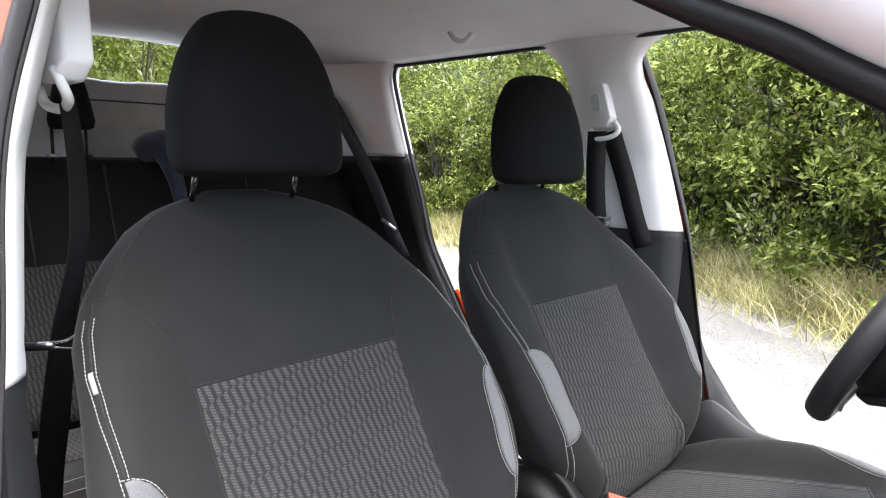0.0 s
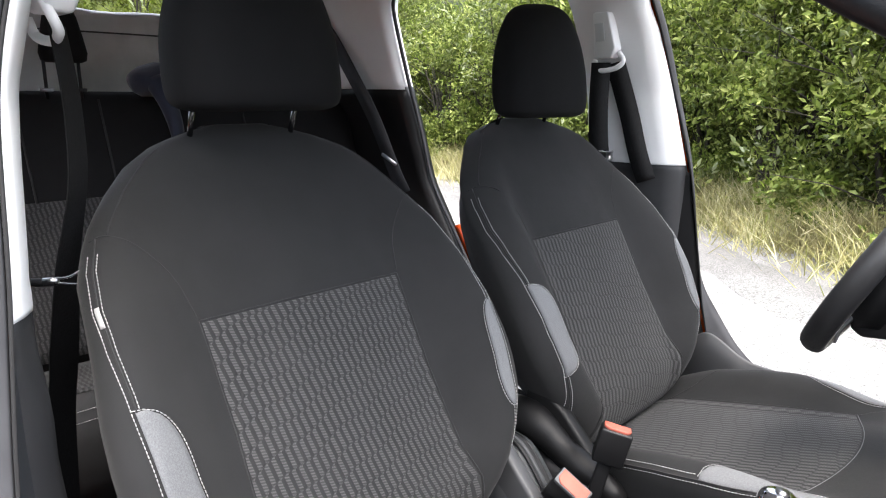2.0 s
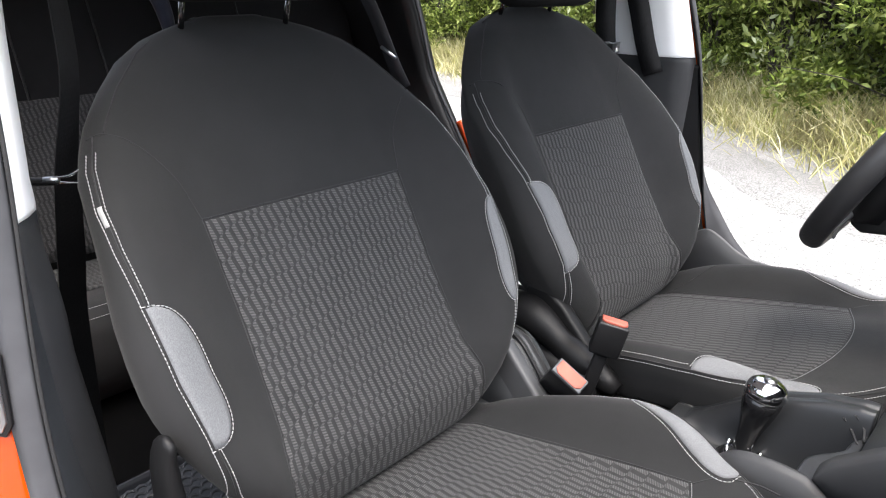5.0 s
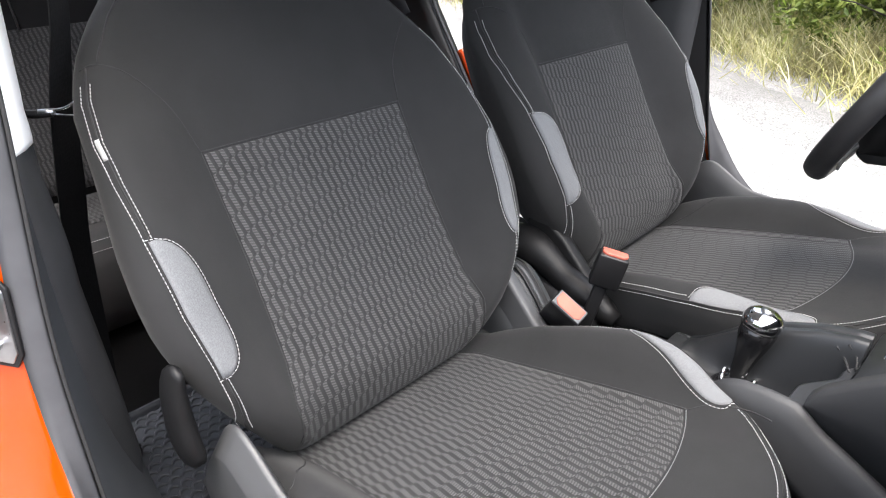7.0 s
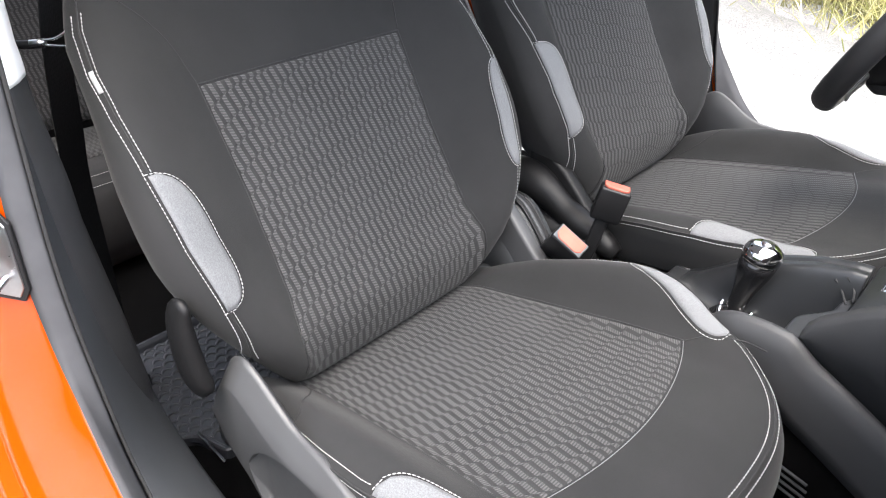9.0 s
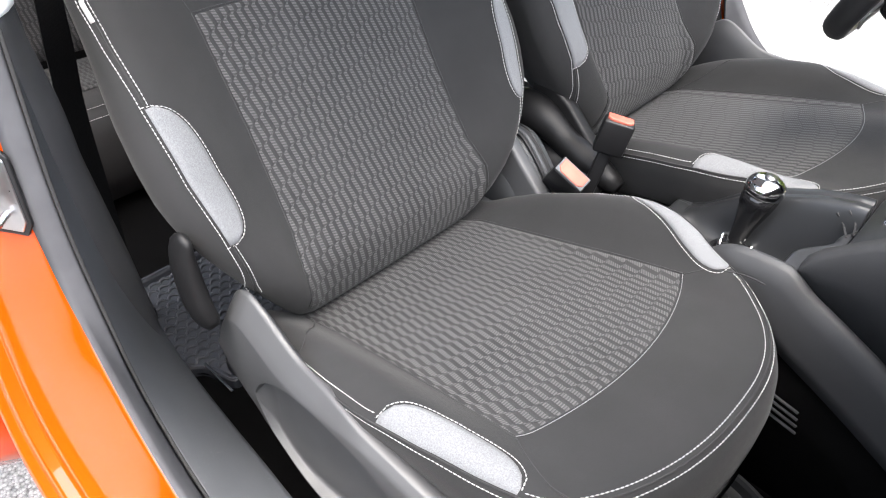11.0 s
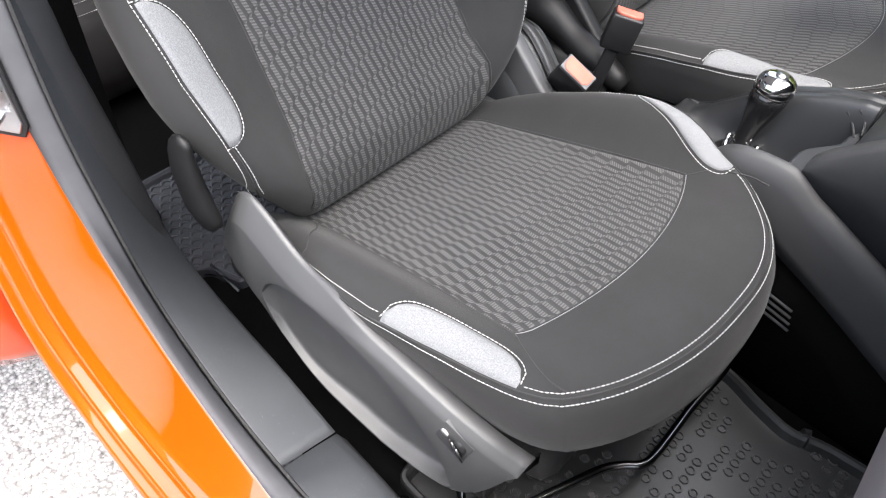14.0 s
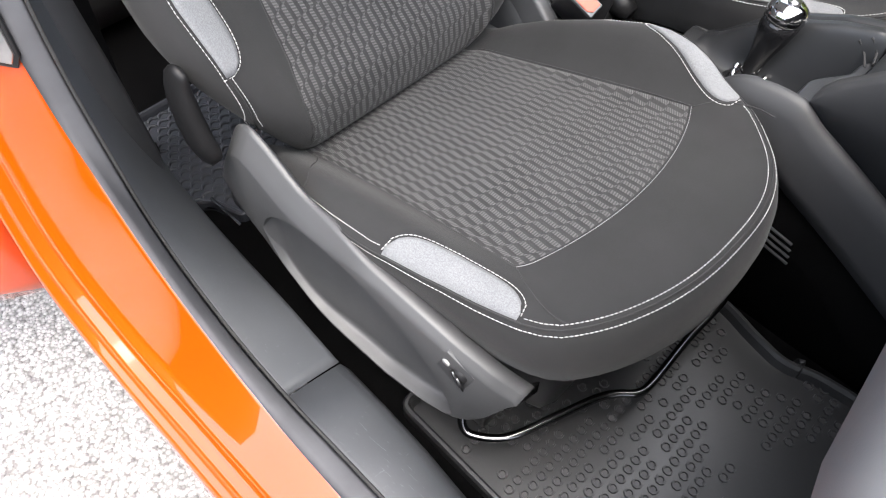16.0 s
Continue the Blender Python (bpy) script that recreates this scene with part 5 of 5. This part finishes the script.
part("cord", tube(curve_pts([(-0.10, -0.705, 0.918), (-0.08, -0.69, 0.917), (-0.066, -0.672, 0.918)], 8), 0.0055, 8), M_BLACKPL, bk)
part("wire", tube(curve_pts([(-0.066, -0.675, 0.922), (-0.055, -0.66, 0.924), (-0.045, -0.642, 0.934), (-0.045, -0.632, 0.924), (-0.05, -0.648, 0.914), (-0.066, -0.672, 0.916)], 20), 0.0018, 6), M_CHROME, bk)
part("ferrule", tube([(-0.074, -0.684, 0.9185), (-0.064, -0.670, 0.9195)], 0.0045, 8), M_STEEL, bk)

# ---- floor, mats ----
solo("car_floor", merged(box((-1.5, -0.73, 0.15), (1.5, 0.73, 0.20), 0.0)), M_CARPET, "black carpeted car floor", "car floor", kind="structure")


def mat_plate(pts, z0, z1, rim):
    """A tray: flat sheet with a raised rim round it."""
    outer = [Vector((x, y, z0)) for x, y in pts]
    n = len(outer)
    bm = bmesh.new()
    def inset(d, z):
        out = []
        for i in range(n):
            a, b, c = outer[i - 1], outer[i], outer[(i + 1) % n]
            t = (c - a).normalized()
            m = Vector((-t.y, t.x, 0))
            out.append(Vector((b.x + m.x * d, b.y + m.y * d, z)))
        return out
    rings = [[p.copy() for p in outer], inset(0.0, z1 + rim - 0.004), inset(0.003, z1 + rim), inset(0.008, z1 + rim), inset(0.012, z1 + rim - 0.006), inset(0.015, z1)]
    V = [[bm.verts.new(p) for p in r] for r in rings]
    for a, b in zip(V, V[1:]):
        for i in range(n):
            bm.faces.new([a[i], a[(i + 1) % n], b[(i + 1) % n], b[i]])
    bmesh.ops.triangulate(bm, faces=[bm.faces.new(V[-1])])
    bm.faces.new(V[0][::-1])
    return bm


def rounded(pts, r=0.03, k=5):
    out = []
    n = len(pts)
    for i in range(n):
        a, b, c = (Vector(pts[i - 1]), Vector(pts[i]), Vector(pts[(i + 1) % n]))
        p, q = b + (a - b).normalized() * r, b + (c - b).normalized() * r
        for j in range(k + 1):
            t = j / k
            out.append(p * (1 - t) ** 2 + b * 2 * t * (1 - t) + q * t * t)
    return [(v.x, v.y) for v in out]


fm = thing("front_mat", (0.75, -0.42, 0.2), "black studded rubber floor mat with a raised rim", "floor mat")
outline = rounded([(0.485, -0.672), (1.15, -0.69), (1.15, -0.18), (0.97, -0.185), (0.90, -0.190), (0.865, -0.206), (0.80, -0.190), (0.75, -0.172), (0.485, -0.165)], 0.024, 8)
part("tray", mat_plate(outline, 0.2, 0.205, 0.022), M_RUBBER, fm, smooth=False)


def stud():
    bm = bmesh.new()
    rows = []
    for r, z in ((0.0080, 0.0), (0.0074, 0.0036), (0.0052, 0.0036), (0.0042, 0.0006)):
        rows.append([bm.verts.new((r * math.cos(2 * math.pi * k / 8 + 0.39), r * math.sin(2 * math.pi * k / 8 + 0.39), z)) for k in range(8)])
    for a, b in zip(rows, rows[1:]):
        for k in range(8):
            bm.faces.new([a[k], a[(k + 1) % 8], b[(k + 1) % 8], b[k]])
    bm.faces.new(rows[-1])
    return mesh_of("stud", bm, M_STUD, False)


stud_mesh = stud()
rng = np.random.default_rng(3)
for i in range(22):
    for j in range(26):
        x, y = 0.60 + i * 0.0205, -0.645 + j * 0.0185 + (0.009 if i % 2 else 0)
        keep = noise.noise((x * 9, y * 9, 2.0)) + 0.5 - 0.55 * smoothstep((x - 0.80) / 0.3) - 0.35 * smoothstep((y + 0.42) / 0.2)
        if y > -0.19 or keep < 0.12 or rng.random() > 0.72 + 0.25 * smoothstep((-0.45 - y) / 0.15):
            continue
        ob = new("stud", stud_mesh)
        ob.parent = fm
        ob.matrix_parent_inverse = Matrix.Translation(-fm.location)
        ob.location = (x, y, 0.205)
rm = thing("rear_mat", (-0.2, -0.42, 0.2), "dark blue grey rubber rear floor mat with scale pattern", "floor mat")
part("tray", mat_plate(rounded([(-0.36, -0.622), (-0.085, -0.694), (-0.050, -0.640), (0.02, -0.62), (0.02, -0.18), (-0.36, -0.18)], 0.012), 0.2, 0.208, 0.016), M_MAT_REAR, rm, smooth=False)


def scale_rib():
    return mesh_of("rib", tube([(0.010 * math.sin(t), 0.0115 * (1 - math.cos(t)) - 0.006, 0.0) for t in np.linspace(-1.35, 1.35, 7)], [0.0018, 0.0032, 0.0042, 0.0046, 0.0042, 0.0032, 0.0018], 5), M_MAT_REAR)


rib_mesh = scale_rib()
for i in range(17):
    for j in range(12):
        x, y = -0.335 + i * 0.0195, -0.690 + j * 0.024 + (0.012 if i % 2 else 0)
        if y < interp(x, ((-0.36, -0.600), (-0.085, -0.672), (-0.075, -0.655), (-0.04, -0.61), (0.02, -0.60))) or x > 0.0:
            continue
        ob = new("rib", rib_mesh)
        ob.parent = rm
        ob.matrix_parent_inverse = Matrix.Translation(-rm.location)
        ob.location = (x, y, 0.209)
        ob.rotation_euler = (0, 0, radians(-90))

# ---- centre console ----
con = thing("centre_console", (0.5, 0.0, 0.2), "dark grey plastic centre console between the seats", "centre console")
rows = []
for x, hw, z in ((-0.62, 0.10, 0.36), (-0.3, 0.10, 0.40), (0.0, 0.10, 0.43), (0.18, 0.095, 0.44), (0.30, 0.09, 0.43), (0.44, 0.088, 0.43), (0.52, 0.095, 0.445), (0.58, 0.105, 0.455), (0.66, 0.118, 0.455), (0.74, 0.118, 0.44), (0.84, 0.125, 0.42), (1.0, 0.13, 0.40), (1.25, 0.13, 0.38)):
    rows.append([Vector((x, -hw - 0.035, 0.2)), Vector((x, -hw - 0.012, z - 0.07)), Vector((x, -hw, z - 0.012)), Vector((x, -hw + 0.012, z)), Vector((x, 0, z + 0.003)), Vector((x, hw - 0.012, z)), Vector((x, hw, z - 0.012)), Vector((x, hw + 0.012, z - 0.07)), Vector((x, hw + 0.035, 0.2))])
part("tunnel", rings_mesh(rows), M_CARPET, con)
# tray round the lever: a basin with a far rim that climbs forward and a rounded front wall
FAR_RIM = ((0.44, 0.455), (0.487, 0.483), (0.54, 0.526), (0.593, 0.556), (0.65, 0.580), (0.70, 0.592), (0.74, 0.594))
RIDGE = ((0.50, 0.47), (0.55, 0.51), (0.58, 0.548), (0.605, 0.564), (0.648, 0.569), (0.685, 0.568), (0.70, 0.557), (0.72, 0.542), (0.77, 0.520), (0.834, 0.491), (1.0, 0.41), (1.1, 0.37))


def tray_z(x, y):
    floor_z = 0.460 + 0.012 * smoothstep((0.50 - x) / 0.05)
    far = smoothstep((y - 0.022) / 0.045)
    z = floor_z + (interp(x, FAR_RIM) - floor_z) * far
    bow = x + 0.035 * smoothstep((0.01 - y) / 0.07) - 0.02 * smoothstep((y - 0.02) / 0.05)
    front = floor_z + (0.562 - floor_z) * smoothstep((bow - 0.682) / 0.024)
    mound = floor_z + 0.055 * math.exp(-((x - 0.645) / 0.022) ** 2 - ((y + 0.055) / 0.03) ** 2)
    near = floor_z + (interp(x, RIDGE) - 0.004 - floor_z) * smoothstep((-0.084 - y) / 0.016)
    top = math.log(sum(math.exp(220 * (q - 0.46)) for q in (z, front, mound, near))) / 220 + 0.46 - 0.0063 * math.exp(-220 * (max(z, front, mound, near) - floor_z))
    top = min(top, interp(x, RIDGE) - 0.003 + 2.5 * max(0.0, y + 0.088)) if x > 0.66 else top
    groove = 0.004 * math.exp(-((y - 0.083) / 0.004) ** 2)
    return top - groove - 0.02 * smoothstep((y - 0.098) / 0.014)


bm = bmesh.new()
xs, ys = np.linspace(0.44, 0.718, 120), np.linspace(-0.102, 0.112, 96)
V = [[bm.verts.new((x, y, tray_z(x, y))) for y in ys] for x in xs]
for a, b in zip(V, V[1:]):
    for k in range(len(ys) - 1):
        bm.faces.new([a[k], a[k + 1], b[k + 1], b[k]])
edge = [V[0][k] for k in range(len(ys))] + [V[i][-1] for i in range(1, len(xs))] + [V[-1][k] for k in range(len(ys) - 2, -1, -1)] + [V[i][0] for i in range(len(xs) - 2, 0, -1)]
low = [bm.verts.new((v.co.x, v.co.y, 0.40)) for v in edge]
for k in range(len(edge)):
    n = (k + 1) % len(edge)
    bm.faces.new([edge[k], edge[n], low[n], low[k]])
bm.faces.new(low[::-1])
part("gear_tray", bm, M_TRAY, con, "dark grey tray with a scooped hollow")
rows = []
for x, z in ((0.7235, 0.590), (0.726, 0.596), (0.76, 0.612), (0.85, 0.66), (1.0, 0.72), (1.12, 0.74)):
    rows.append([Vector((x, -0.093, 0.40)), Vector((x, -0.093, z - 0.01)), Vector((x, -0.085, z)), Vector((x, 0.10, z)), Vector((x, 0.110, z - 0.01)), Vector((x, 0.112, 0.40))])
part("console_front", rings_mesh(rows), M_TRAY, con, "dark grey lower centre stack")
part("trim_ring", tube(curve_pts([(0.748, 0.02, 0.600), (0.752, 0.035, 0.618), (0.765, 0.05, 0.632), (0.785, 0.055, 0.640)], 12), 0.007, 10, 0.6), M_CHROME, con, "bright chrome trim")
# side wing running forward and down beside the footwell
rows = []
for x in np.linspace(0.50, 1.05, 40):
    z = interp(x, RIDGE)
    y = -0.100 - 0.02 * smoothstep((x - 0.7) / 0.3)
    rows.append([Vector((x, y + 0.02, z - 0.03)), Vector((x, y + 0.004, z - 0.002)), Vector((x, y - 0.004, z)), Vector((x, y - 0.012, z - 0.006)), Vector((x, y - 0.020, z - 0.03)), Vector((x, y - 0.028, z - 0.08)), Vector((x, y - 0.031, z - 0.10)), Vector((x, y + 0.02, z - 0.10))])
part("side_wing", rings_mesh(rows), M_CONSOLE, con, "dark side wing")
rows = []
for x in np.linspace(0.45, 1.10, 40):
    z, y = max(interp(x, RIDGE) - 0.098, 0.30), -0.100 - 0.02 * smoothstep((x - 0.7) / 0.3)
    rows.append([Vector((x, y, z)), Vector((x, y - 0.026, z)), Vector((x, y - 0.034, (z + 0.215) / 2)), Vector((x, y - 0.038, 0.215)), Vector((x, y, 0.215))])
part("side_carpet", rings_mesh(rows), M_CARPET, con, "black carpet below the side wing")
for line in ([(0.682, 0.0580, 0.574), (0.696, 0.0535, 0.562), (0.711, 0.0228, 0.562)], [(0.695, 0.0606, 0.583), (0.710, 0.0550, 0.569), (0.717, 0.030, 0.565)]):
    part("joint", tube(curve_pts(line, 10), 0.0018, 6), M_SEAM, con)
PAD_TOP = ((0.69, 0.572), (0.704, 0.592), (0.724, 0.609), (0.755, 0.638), (0.85, 0.69), (1.15, 0.74))
rows = []
for x in [0.690, 0.694, 0.704, 0.714, 0.724, 0.74] + list(np.linspace(0.76, 1.12, 12)):
    z, lo = interp(x, PAD_TOP), interp(x, RIDGE) - 0.006
    y = -0.097 - 0.02 * smoothstep((x - 0.7) / 0.3)
    rows.append([Vector((x, y + 0.003, lo)), Vector((x, y - 0.002, (lo + z) / 2)), Vector((x, y + 0.001, z - 0.006)), Vector((x, y + 0.006, z)), Vector((x, y + 0.03, z)), Vector((x, y + 0.03, lo))])
part("knee_pad", rings_mesh(rows), M_CONSOLE, con, "dark felt side panel")
for k in range(4):
    z = 0.380 - k * 0.013
    part("vent_slat", tube([(0.727 + k * 0.003, -0.139, z), (0.772 + k * 0.003, -0.141, z - 0.008)], 0.0022, 8), M_SEAL, con)

# gear lever
gl = thing("gear_lever", (0.575, 0.02, 0.46), "black gear lever with a chrome topped knob", "gear lever")
base, top = Vector((0.568, 0.018, 0.462)), Vector((0.585, 0.024, 0.585))
rad = [0.0135, 0.0138, 0.0145, 0.016, 0.0185, 0.022, 0.025, 0.0272, 0.028]
part("grip", tube([base.lerp(top, t) for t in np.linspace(0.08, 0.96, 9)], rad, 20), M_GLOSSBLACK, gl, "glossy black tapered grip")
d = (top - base).normalized()
cap = [(0.0, 0.0282), (0.005, 0.0295), (0.012, 0.0295), (0.019, 0.0262), (0.0245, 0.019), (0.027, 0.0095), (0.0275, 0.001)]
part("knob_cap", tube([base.lerp(top, 0.955) + d * a for a, r in cap], [r for a, r in cap], 24), M_CHROME, gl, "polished chrome cap")
part("shift_disc", tube([top + d * 0.0225, top + d * 0.0245], 0.0095, 20), M_STEEL, gl)
for x, y in ((-0.013, -0.018), (0.018, -0.02), (-0.016, 0.018), (0.022, 0.016)):
    part("gate_trim", tube(curve_pts([(0.568 + x, 0.018 + y, 0.466), (0.568 + x * 1.25, 0.018 + y * 0.5, 0.478), (0.568 + x * 1.2, 0.018 + y * 0.1, 0.472)], 8), 0.0045, 8), M_CHROME, gl)
part("boot", tube([(0.568, 0.018, 0.452), (0.568, 0.018, 0.468), (0.569, 0.018, 0.482)], [0.042, 0.026, 0.014], 20), M_GLOSSBLACK, gl)

# handbrake in its slot with the arched cover behind
hb = thing("handbrake", (0.2, 0.0, 0.42), "black handbrake lever lying in the console slot", "handbrake")
slot_mid = curve_pts([(0.135, -0.044, 0.551), (0.165, -0.044, 0.5535), (0.192, -0.044, 0.544), (0.222, -0.044, 0.513), (0.247, -0.044, 0.480)], 24)
part("slot_frame", strip(slot_mid, (0, 1, 0), 0.011, 0.004), M_SEAM, hb)
for e in (-0.012, 0.012):
    part("slot_rim", tube([p + Vector((0, e, 0.001)) for p in slot_mid], 0.0026, 8), M_BLACKPL, hb)
part("lever", tube([p + Vector((0, -0.003, 0.001)) for p in slot_mid[4:]], 0.0048, 10), M_PLASTIC, hb, "dark grey lever lying in the slot")
hs = thing("handbrake_housing", (0.15, -0.05, 0.42), "grey plastic housing beside the handbrake", "console housing")
rows = []
for p in curve_pts([(-0.05, 0, 0.53), (0.05, 0, 0.545), (0.12, 0, 0.549), (0.16, 0, 0.552), (0.19, 0, 0.544), (0.22, 0, 0.514), (0.25, 0, 0.474), (0.27, 0, 0.435)], 28):
    x, z = p.x, p.z
    rows.append([Vector((x, -0.112, 0.38)), Vector((x, -0.108, z - 0.06)), Vector((x, -0.092, z - 0.026)), Vector((x, -0.068, z - 0.005)), Vector((x, -0.044, z)), Vector((x, -0.018, z - 0.003)), Vector((x, -0.008, z - 0.02)), Vector((x, -0.004, 0.38))])
part("shell", rings_mesh(rows), M_PLASTIC, hs)
ar = thing("console_arch", (0.16, 0.06, 0.42), "arched black leather grained cover beside the driver seat", "console cover")
pts = curve_pts([(-0.02, 0.062, 0.47), (0.05, 0.062, 0.518), (0.11, 0.062, 0.533), (0.16, 0.062, 0.522), (0.21, 0.062, 0.495), (0.26, 0.062, 0.475), (0.33, 0.062, 0.450)], 24)
part("grip", tube(pts, [0.04] * 10 + [0.039, 0.037, 0.034, 0.031, 0.029, 0.028, 0.028, 0.029, 0.030, 0.030, 0.029, 0.028, 0.026, 0.022, 0.015], 16), M_LEVER, ar)
part("base", box((-0.05, 0.03, 0.40), (0.30, 0.085, 0.48), 0.02), M_LEATHER, ar)


def buckle(name, p, ax, side, label, button, slim=1.0):
    """A belt buckle at p whose mouth looks along ax."""
    b = thing(name, p, label, "belt buckle", "belt buckles")
    z = Vector(ax).normalized()
    x = Vector(side)
    x = (x - z * x.dot(z)).normalized()
    y = z.cross(x)
    m = Matrix((( x.x, y.x, z.x, p[0]), (x.y, y.y, z.y, p[1]), (x.z, y.z, z.z, p[2]), (0, 0, 0, 1)))
    part("body", moved(box((-0.031 * slim, -0.0165 * slim, -0.075 * slim), (0.031 * slim, 0.0165 * slim, 0.0), 0.004), m), M_BLACKPL, b)
    if button:
        rim = [m @ Vector(q) for q in ((-0.029, -0.014, 0.0), (0.029, -0.014, 0.0), (0.029, 0.014, 0.0), (-0.029, 0.014, 0.0))]
        part("rim", prism(rim, z * 0.002, 0.0008), M_DASH, b, "pale grey top rim")
    face = [(-0.026, -0.006), (-0.018, -0.0125), (0.018, -0.0125), (0.026, -0.006), (0.026, 0.0115), (-0.026, 0.0115)]
    part("button", prism([m @ Vector((p0 * slim, p1 * slim, -0.001)) for p0, p1 in face], z * 0.0052, 0.0012), M_RED, b, "red release button")
    part("stalk", moved(merged(box((-0.016 * slim, -0.006, -0.20), (0.012 * slim, 0.006, -0.05), 0.004)), m), M_BLACKPL, b)
    return b


buckle("belt_buckle", (0.3130, -0.0760, 0.5365), (0.55, -0.35, 0.76), (0.0412, 0.009, -0.0257), "black belt buckle with a red button beside the passenger seat", True)
buckle("belt_buckle", (0.327, 0.03, 0.602), (0.20, 0.10, 0.97), (0.70, 0.42, -0.28), "black belt buckle with a red button beside the driver seat", False, 0.86)

# ---- steering wheel and dashboard ----
sw = thing("steering_wheel", (0.62, 0.36, 0.88), "black leather steering wheel with grey spoke trim", "steering wheel")
c, tilt = Vector((0.606, 0.36, 0.883)), radians(27)
e1, e2 = Vector((0, 1, 0)), Vector((math.sin(tilt), 0, math.cos(tilt)))
nn = Vector((-math.cos(tilt), 0, math.sin(tilt)))
rings = []
for k in range(64):
    t = 2 * math.pi * k / 64
    ex, ey = math.cos(t), math.sin(t)
    r = 0.172 if ey > -0.85 else 0.172 - 0.012 * smoothstep((-0.85 - ey) / 0.15)
    o = c + e1 * ex * r + e2 * ey * r
    rad = e1 * ex + e2 * ey
    rings.append([o + (rad * math.cos(q) * 0.0165 + nn * math.sin(q) * 0.021) for q in (2 * math.pi * j / 14 for j in range(14))])
bm = rings_mesh(rings + [rings[0]], cap=False)
bmesh.ops.remove_doubles(bm, verts=bm.verts, dist=1e-5)
part("rim", bm, M_LEATHER, sw, "black stitched leather rim")
for a, b in (((-0.165, -0.01), (-0.05, 0.0)), ((0.165, -0.01), (0.05, 0.0)), ((-0.035, -0.165), (-0.02, -0.05)), ((0.035, -0.165), (0.02, -0.05))):
    p, q = c + e1 * a[0] + e2 * a[1], c + e1 * b[0] + e2 * b[1] + nn * -0.02
    part("spoke", strip([p, p.lerp(q, 0.5), q], e1.cross(nn) if abs(a[0]) > 0.1 else e1, 0.018, 0.014), M_STEEL if abs(a[1]) > 0.1 else M_BLACKPL, sw, "satin grey spoke" if abs(a[1]) > 0.1 else "")
part("hub", tube([c - nn * 0.06, c - nn * 0.03, c + nn * 0.0, c + nn * 0.012, c + nn * 0.016], [0.10, 0.115, 0.10, 0.08, 0.03], 28), M_BLACKPL, sw)
part("spoke_trim", tube(curve_pts([(0.603, 0.29, 0.819), (0.592, 0.29, 0.808), (0.581, 0.29, 0.791), (0.571, 0.29, 0.770), (0.567, 0.29, 0.752)], 12), [0.006 - 0.0003 * i for i in range(13)], 10), M_STEEL, sw, "satin silver spoke trim")
part("lower_cover", prism([(0.604, 0.295, 0.818), (0.66, 0.295, 0.84), (0.69, 0.295, 0.80), (0.66, 0.295, 0.776), (0.600, 0.295, 0.768), (0.580, 0.295, 0.783)], (0, 0.11, 0), 0.008, 3), M_BLACKPL, sw)
part("column", tube([c - nn * 0.05, c - nn * 0.35], [0.06, 0.08], 20), M_BLACKPL, sw)

da = thing("dashboard", (1.2, 0, 0.7), "dark grey plastic dashboard", "dashboard")
rows = []
for y in (-0.775, -0.765, -0.74, -0.6, -0.3, 0.0, 0.3, 0.6, 0.775):
    e = 0.024 if abs(y) > 0.77 else (0.013 if y < -0.75 else (0.008 if y < -0.7 else 0.0))
    rows.append([Vector((0.856 + e, y, 0.885)), Vector((0.872 + e, y, 0.925 - e)), Vector((1.0, y, 0.96 - e)), Vector((1.45, y, 0.99 - e)), Vector((1.5, y, 0.60)), Vector((1.12, y, 0.56)), Vector((1.03, y, 0.62)), Vector((0.93 + e, y, 0.80))])
part("panel", rings_mesh(rows), M_DASH, da)
part("firewall", box((1.45, -0.75, 0.15), (1.52, 0.75, 0.98), 0.01), M_CARPET, da)

# wheel-house side of the open passenger door and the bonnet, which close the place ahead
fd = thing("front_door", (1.15, -0.88, 0.22), "orange front passenger door standing wide open", "car door")
h, o = Vector((1.16, -0.92, 0)), Vector((-0.22, -0.975, 0)).normalized()
nrm = Vector((o.y, -o.x, 0))
rows = []
for q in np.linspace(0, 1.0, 10):
    p = h + o * q * 1.05
    rows.append([p + nrm * b + Vector((0, 0, z)) for z, b in ((0.25, 0.05), (0.40, 0.075), (0.62, 0.06), (0.70, 0.085), (0.92, 0.05), (0.96, 0.0), (0.92, -0.05), (0.55, -0.08), (0.25, -0.05))])
part("panel", rings_mesh(rows), M_PLASTIC, fd, "dark grey inner door lining")
bon = thing("bonnet", (1.9, 0, 0.7), "glossy orange painted car bonnet", "bonnet")
rows = []
for x, z in ((1.50, 1.0), (1.7, 0.97), (2.0, 0.92), (2.3, 0.84), (2.42, 0.7), (2.45, 0.3)):
    rows.append([Vector((x, y, z - 0.05 * (abs(y) / 0.8) ** 3)) for y in np.linspace(-0.80, 0.80, 13)] + [Vector((x - 0.02, 0.78, 0.25)), Vector((x - 0.02, -0.78, 0.25))])
part("shell", rings_mesh(rows), M_PAINT, bon)
# Unseen dark bank behind the eye, added to block low light and darken reflections.
rows = []
for x in np.linspace(-14, 14, 60):
    rows.append([Vector((x, -3.4 - d + 0.3 * noise.noise((x * 0.6, z, d)), z)) for d, z in ((0, -0.1), (-0.1, 0.6), (0.1, 1.3), (0.4, 1.8), (1.6, 2.0), (2.6, -0.1))])
solo("near_light_block", rings_mesh(rows), M_HEDGE_DARK, "unseen dark bank added to block low sky and darken reflections", "hedge", kind="stuff")
